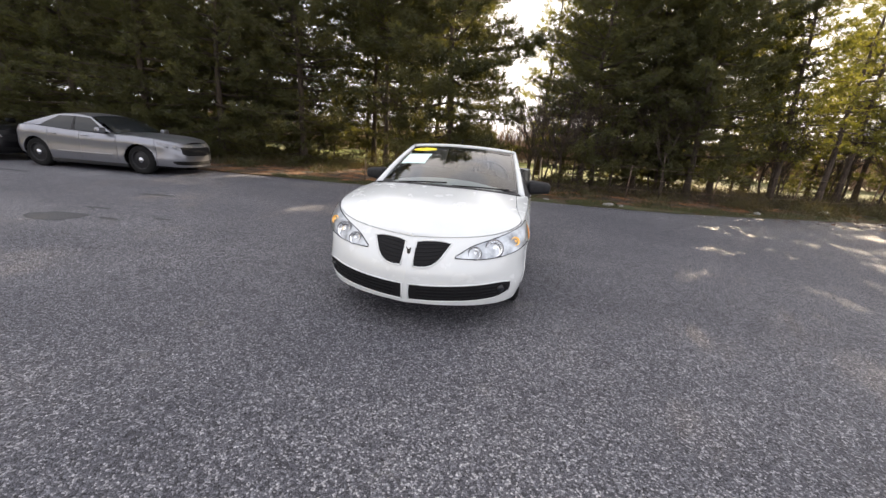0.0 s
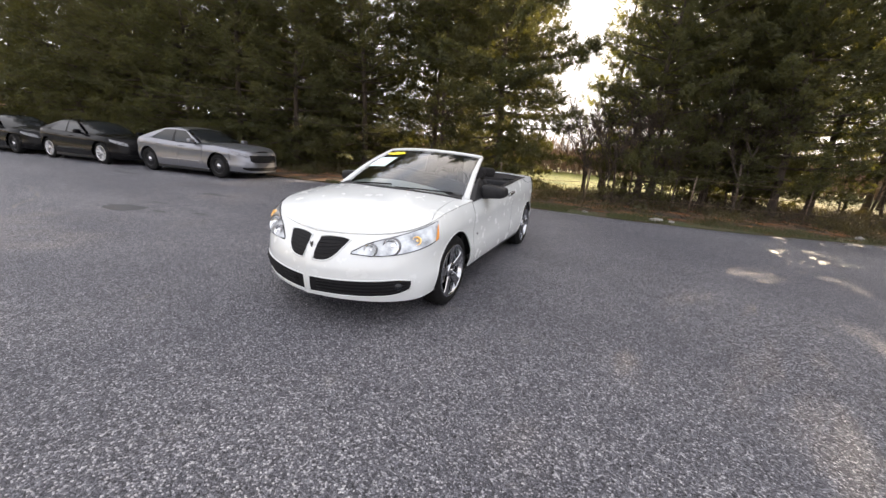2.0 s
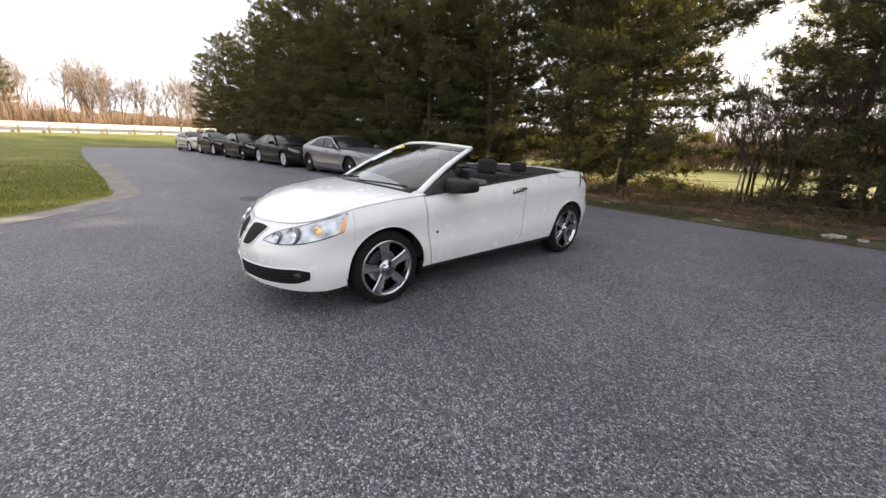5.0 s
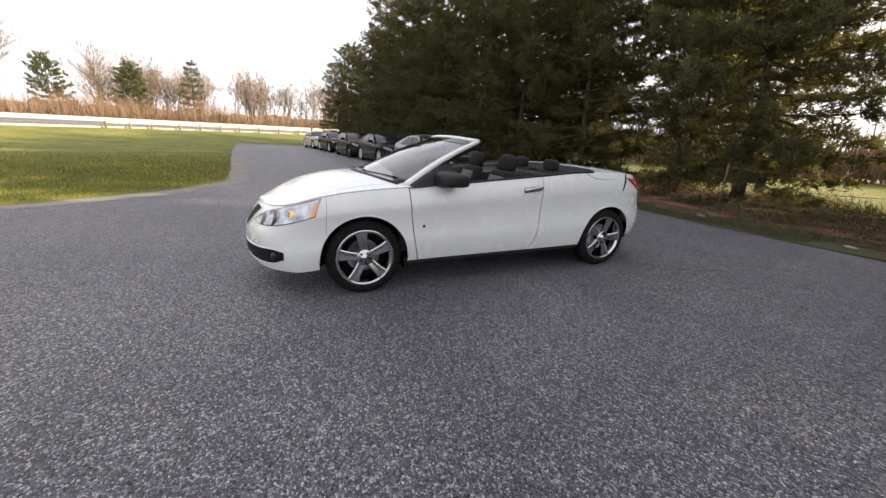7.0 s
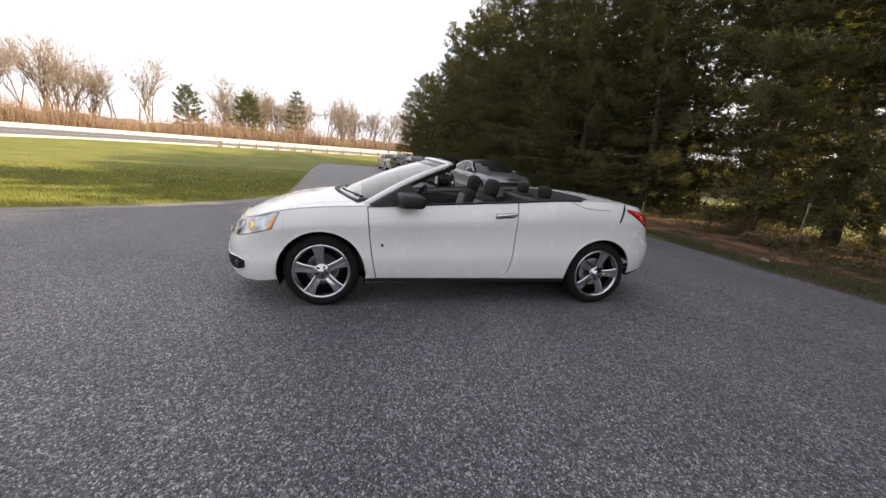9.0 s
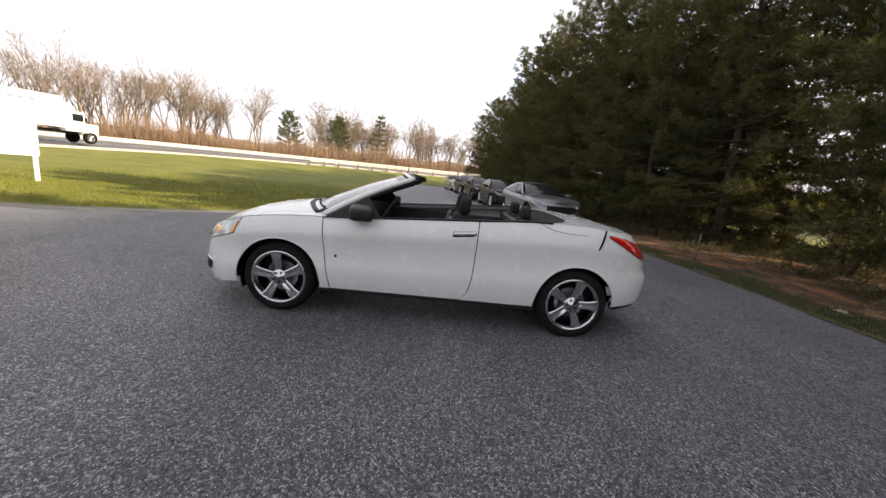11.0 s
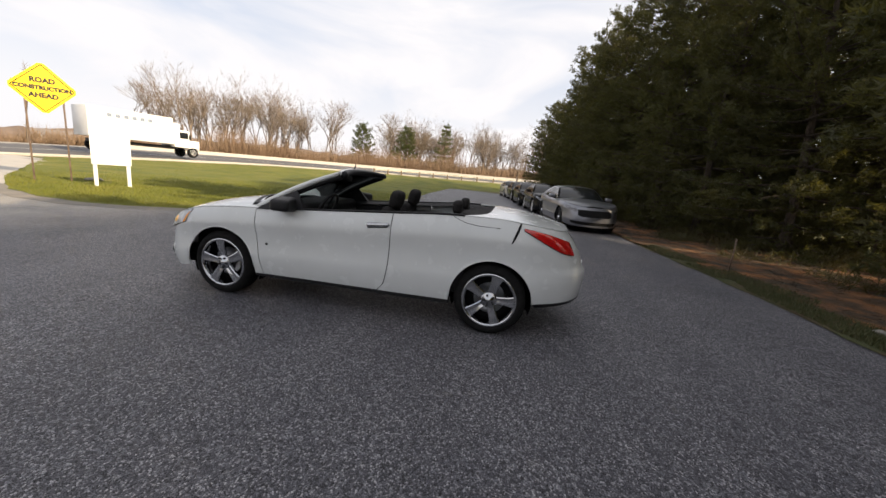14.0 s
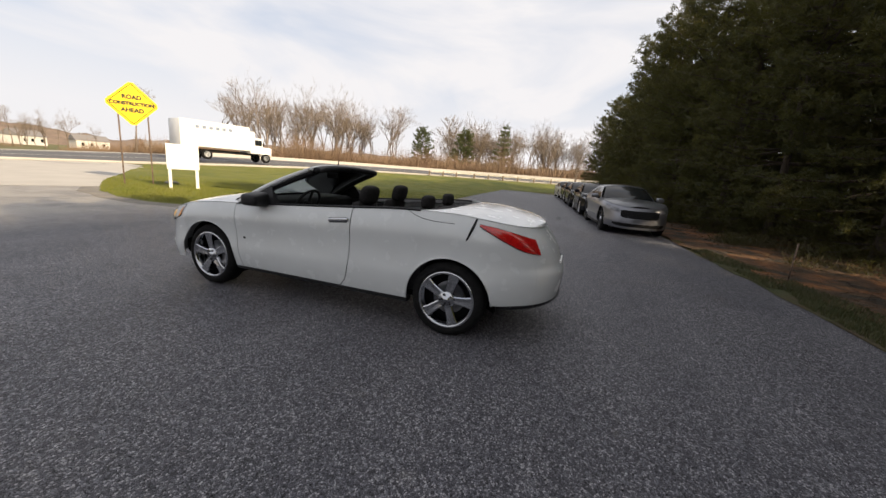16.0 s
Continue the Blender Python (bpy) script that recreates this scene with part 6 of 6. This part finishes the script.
# ---- wire fence at the foot of the trees ----
fence = thing("wire_fence", "old wire fence on thin steel posts under pines", "fence")
posts = [(-4.1, 7.55), (-1.4, 9.0), (1.3, 9.5), (4.2, 9.8), (7.1, 10.5), (10.0, 11.4), (13.0, 12.4), (16, 13.4)]
for i, (x, y) in enumerate(posts):
    part("post", mesh("post", *tube([(x, y, -0.05), (x + 0.02, y, 1.1 if i else 0.72)], 0.018 if i else 0.014, 6), post_steel), fence)
for z in (0.35, 0.7, 1.05):
    pts = []
    for (xa, ya), (xb, yb) in zip(posts[1:], posts[2:]):
        for k in np.linspace(0, 1, 7)[:-1]:
            pts.append((xa + (xb - xa) * k, ya + (yb - ya) * k, z - 0.05 * math.sin(math.pi * k)))
    part("wire", mesh("wire", *tube(pts, 0.006, 4), post_steel), fence)


# ---- road sign ----
def letters(text, size, mat, m, parent):
    """Raised lettering as a mesh."""
    c = bpy.data.curves.new("lettering", "FONT")
    c.body, c.size, c.align_x, c.align_y, c.extrude = text, size, "CENTER", "CENTER", 0.002
    c.offset = 0.011
    tmp = new("lettering_curve", c)
    me = bpy.data.meshes.new_from_object(tmp.evaluated_get(bpy.context.evaluated_depsgraph_get()))
    bpy.data.objects.remove(tmp)
    me.materials.clear()
    me.materials.append(mat)
    ob = part("lettering", me, parent, "black lettering " + text)
    ob.matrix_basis = m
    return ob


SIGN = (-6.88, -13.42)
sign = thing("road_sign", "yellow diamond road construction sign on two steel posts", "road sign", m=pose(*SIGN, 0, 0, 0, 141))
# the face looks along the sign's own -y
half = 0.82
bm = bmesh.new()
ring = []
for k in range(4):
    a = math.pi / 2 * k
    for s in (-0.09, 0.09):
        ring.append((half * math.cos(a + s), half * math.sin(a + s)))
rim = [bm.verts.new((x, 0, 3.21 + z)) for x, z in ring]
face = bm.faces.new(rim)
ext = bmesh.ops.extrude_face_region(bm, geom=[face])
bmesh.ops.translate(bm, vec=(0, 0.006, 0), verts=[v for v in ext["geom"] if isinstance(v, bmesh.types.BMVert)])
bmesh.ops.recalc_face_normals(bm, faces=bm.faces[:])
plate = part("sign_plate", bm, sign, "yellow diamond plate", sign_yellow)
edge = [(half * 0.94 * math.cos(math.pi / 2 * k), -0.004, 3.21 + half * 0.94 * math.sin(math.pi / 2 * k)) for k in range(5)]
for a, b in zip(edge, edge[1:]):
    part("border_line", mesh("border_line", *tube([a, b], 0.013, 4), sign_black), plate)
for text, z, size in (("ROAD", 0.25, 0.22), ("CONSTRUCTION", 0.0, 0.18), ("AHEAD", -0.25, 0.22)):
    letters(text, size, sign_black, pose(0, -0.006, 3.21 + z, 90, 0, 0), plate)
for sx in (-0.47, 0.47):
    post = part("post", box(0.05, 0.04, 3.25, at=(sx, 0.03, 1.55), bevel=0.006), sign, "", post_steel)
part("flag_stub", box(0.06, 0.02, 0.08, at=(-0.72, 0.02, 3.36), bevel=0.01), sign, "small orange tab", amber)

# ---- white board ----
board = thing("notice_board", "blank white board on two white posts on turf", "notice board", m=pose(-7.15, -11.15, 0, 0, 0, 146))
part("panel", box(1.08, 0.04, 0.98, at=(0, -0.045, 1.27), bevel=0.006), board, "blank white panel", white_board)
for sx in (-0.45, 0.45):
    part("post", box(0.11, 0.11, 1.8, at=(sx, 0.03, 0.85), bevel=0.008), board, "", white_board)
stone(-8.4, -13.6, 0.3, 0.2, 0.1, 9)


# ---- guard rails ----
def guard_rail(a, b, off, label):
    g = thing("guard_rail", label, "guard rail")
    n = int((b - a) * 150)
    line = []
    for k in range(n + 1):
        s = a + (b - a) * k / n
        p = beside_road(s, off)
        line.append(Vector((p.x, p.y, bank(p.z, off) + 0.05)))
    verts, faces = [], []
    prof = [(0.0, 0.44), (0.05, 0.48), (0.05, 0.53), (0.0, 0.57), (0.0, 0.61), (0.05, 0.65), (0.05, 0.7), (0.0, 0.74)]
    for i, p in enumerate(line):
        d = (line[min(i + 1, n)] - line[max(i - 1, 0)]).normalized()
        s = Vector((d.y, -d.x, 0))
        for o, z in prof:
            q = p + s * o * 1.4
            verts.append((q.x, q.y, p.z + z))
        if i:
            for j in range(7):
                k = 8 * i + j
                faces.append((k - 8, k, k + 1, k - 7))
    rail = part("rail", mesh("rail", verts, faces, galvanised, False), g, "weathered steel rail")
    solid = rail.modifiers.new("steel", "SOLIDIFY")
    solid.thickness = 0.01
    last = None
    for p in line:
        if last is None or (p - last).length > 1.95:
            part("post", box(0.15, 0.2, 0.75, at=(p.x, p.y, p.z + 0.3), bevel=0.01), g, "", wood)
            last = p
    return g


guard_rail(0.655, 0.93, -6.9, "weathered steel guard rail on timber posts")
verts, faces = [], []
wall_line = [beside_road(0.46 + 0.42 * k / 90, 10.4) for k in range(91)]
for i, p in enumerate(wall_line):
    d = (wall_line[min(i + 1, 90)] - wall_line[max(i - 1, 0)]).normalized()
    for o, z in ((-0.28, 0.0), (-0.26, 0.06), (-0.14, 0.16), (-0.1, 0.46), (0.1, 0.46), (0.14, 0.16), (0.28, 0.0)):
        verts.append((p.x + d.y * o, p.y - d.x * o, bank(p.z, 10.4) + z + 0.03))
    if i:
        faces += [(7 * i + j - 7, 7 * i + j, 7 * i + j + 1, 7 * i + j - 6) for j in range(6)]
setting("road_barrier", mesh("road_barrier", verts, faces, concrete, False), "long pale concrete barrier along the far shoulder", "road barrier")

# ---- box truck on the road ----
truck = thing("box_truck", "white box truck with high cargo body on the road", "truck", m=pose(-29.2, -34.4, 0.93, 0, 0, 75) @ Matrix.Scale(1.08, 4))
# it heads along its own +y... the cab in front
cargo = part("cargo_box", box(2.45, 6.6, 2.45, at=(0, -1.2, 2.4), bevel=0.03), truck, "white ribbed cargo body", truck_white)
for k in range(12):
    for sx in (-1, 1):
        part("panel_rib", box(0.02, 0.03, 2.3, at=(sx * 1.235, -4.2 + 0.55 * k, 2.4)), cargo, "", truck_white)
for k in range(6):
    part("lettering_bar", box(0.012, 0.34, 0.3, at=(1.24, -3.0 + 0.62 * k, 3.05)), cargo, "plain dark letter bar", blue_ink)
cab = part("cab", box(2.3, 1.5, 1.7, at=(0, 2.95, 1.75), bevel=0.12, segments=3), truck, "white cab", truck_white)
part("engine_hood", box(2.0, 1.3, 0.95, at=(0, 4.1, 1.2), bevel=0.12, segments=3), truck, "", truck_white)
part("windscreen", box(1.9, 0.03, 0.65, at=(0, 3.71, 2.15), bevel=0.01), cab, "", dark_glass)
for sx in (-1, 1):
    part("side_window", box(0.03, 0.8, 0.6, at=(sx * 1.145, 3.1, 2.1), bevel=0.01), cab, "", dark_glass)
    part("wing_mirror", box(0.2, 0.08, 0.4, at=(sx * 1.3, 3.6, 2.0), bevel=0.02), cab, "", black_plastic)
    part("fender", box(0.4, 1.1, 0.25, at=(sx * 1.0, 4.0, 1.0), bevel=0.08), truck, "", truck_white)
part("chassis", box(0.9, 8.2, 0.3, at=(0, 0, 0.85), bevel=0.03), truck, "", black_plastic)
part("air_deflector", box(1.8, 0.7, 0.7, at=(0, 2.6, 2.9), bevel=0.15), cab, "", truck_white)
for y in (3.95, -2.2, -3.4):
    for side in (1, -1):
        wheel(truck, 1.05 * side, y, 0.5, side, 0.5, 0.29, 0.3, "alloy")

# ---- far houses and hills ----
def house(x, y, turn, w, d, h, label):
    hs = thing("house", label, "house", "far houses", pose(x, y, rise(x, y), 0, 0, turn))
    part("wall", box(w, d, h, at=(0, 0, h / 2)), hs, "", house_wall)
    v = [(-w / 2 - 0.3, -d / 2 - 0.3, h), (w / 2 + 0.3, -d / 2 - 0.3, h), (w / 2 + 0.3, d / 2 + 0.3, h), (-w / 2 - 0.3, d / 2 + 0.3, h), (-w / 2 - 0.3, 0, h + d * 0.32), (w / 2 + 0.3, 0, h + d * 0.32)]
    part("roof", mesh("roof", v, [(0, 1, 5, 4), (2, 3, 4, 5), (0, 4, 3), (1, 2, 5), (0, 3, 2, 1)], house_roof, False), hs)
    for k in (-0.3, 0.05, 0.32):
        for s in (-1, 1):
            part("window", box(0.9, 0.08, 1.1, at=(w * k, s * d / 2, h * 0.55)), hs, "", dark_glass)
    part("chimney", box(0.6, 0.6, 1.2, at=(w * 0.25, 0, h + d * 0.32)), hs, "", house_roof)


house(-75, -180, 20, 9, 7, 3, "small pale house far across the road")
house(-92, -176, -10, 10, 7, 3, "small pale house far across the road")
house(-103, -140, -33, 24, 7, 2.6, "long low pale building far across the road")
house(-103, -120, 42, 7, 6, 3.4, "white gabled house far across the road")


def ridge(radius, height, a0, a1, seed, name, label):
    """A far wooded ridge."""
    verts, faces = [], []
    for i in range(121):
        a = radians(a0 + (a1 - a0) * i / 120)
        k = 0.55 + 0.5 * noise.noise(Vector((a * 4, seed, 0))) + 0.16 * noise.noise(Vector((a * 40, seed, 0))) + 0.08 * noise.noise(Vector((a * 170, seed, 0)))
        for r, z in ((radius, -1), (radius + 12, height * k), (radius + 90, height * k * 0.9)):
            verts.append((-math.sin(a) * r, math.cos(a) * r, z))
        if i:
            k = 3 * i
            for j in (0, 1):
                faces.append((k + j - 3, k + j, k + j + 1, k + j - 2))
    setting(name, mesh(name, verts, faces, far_wood), label, "hills")


ridge(420, 25, 70, 200, 3, "backdrop_hills", "low brown wooded hills far off")
ridge(320, 9, -70, 75, 8, "backdrop_woods", "low bare woods far beyond the field")
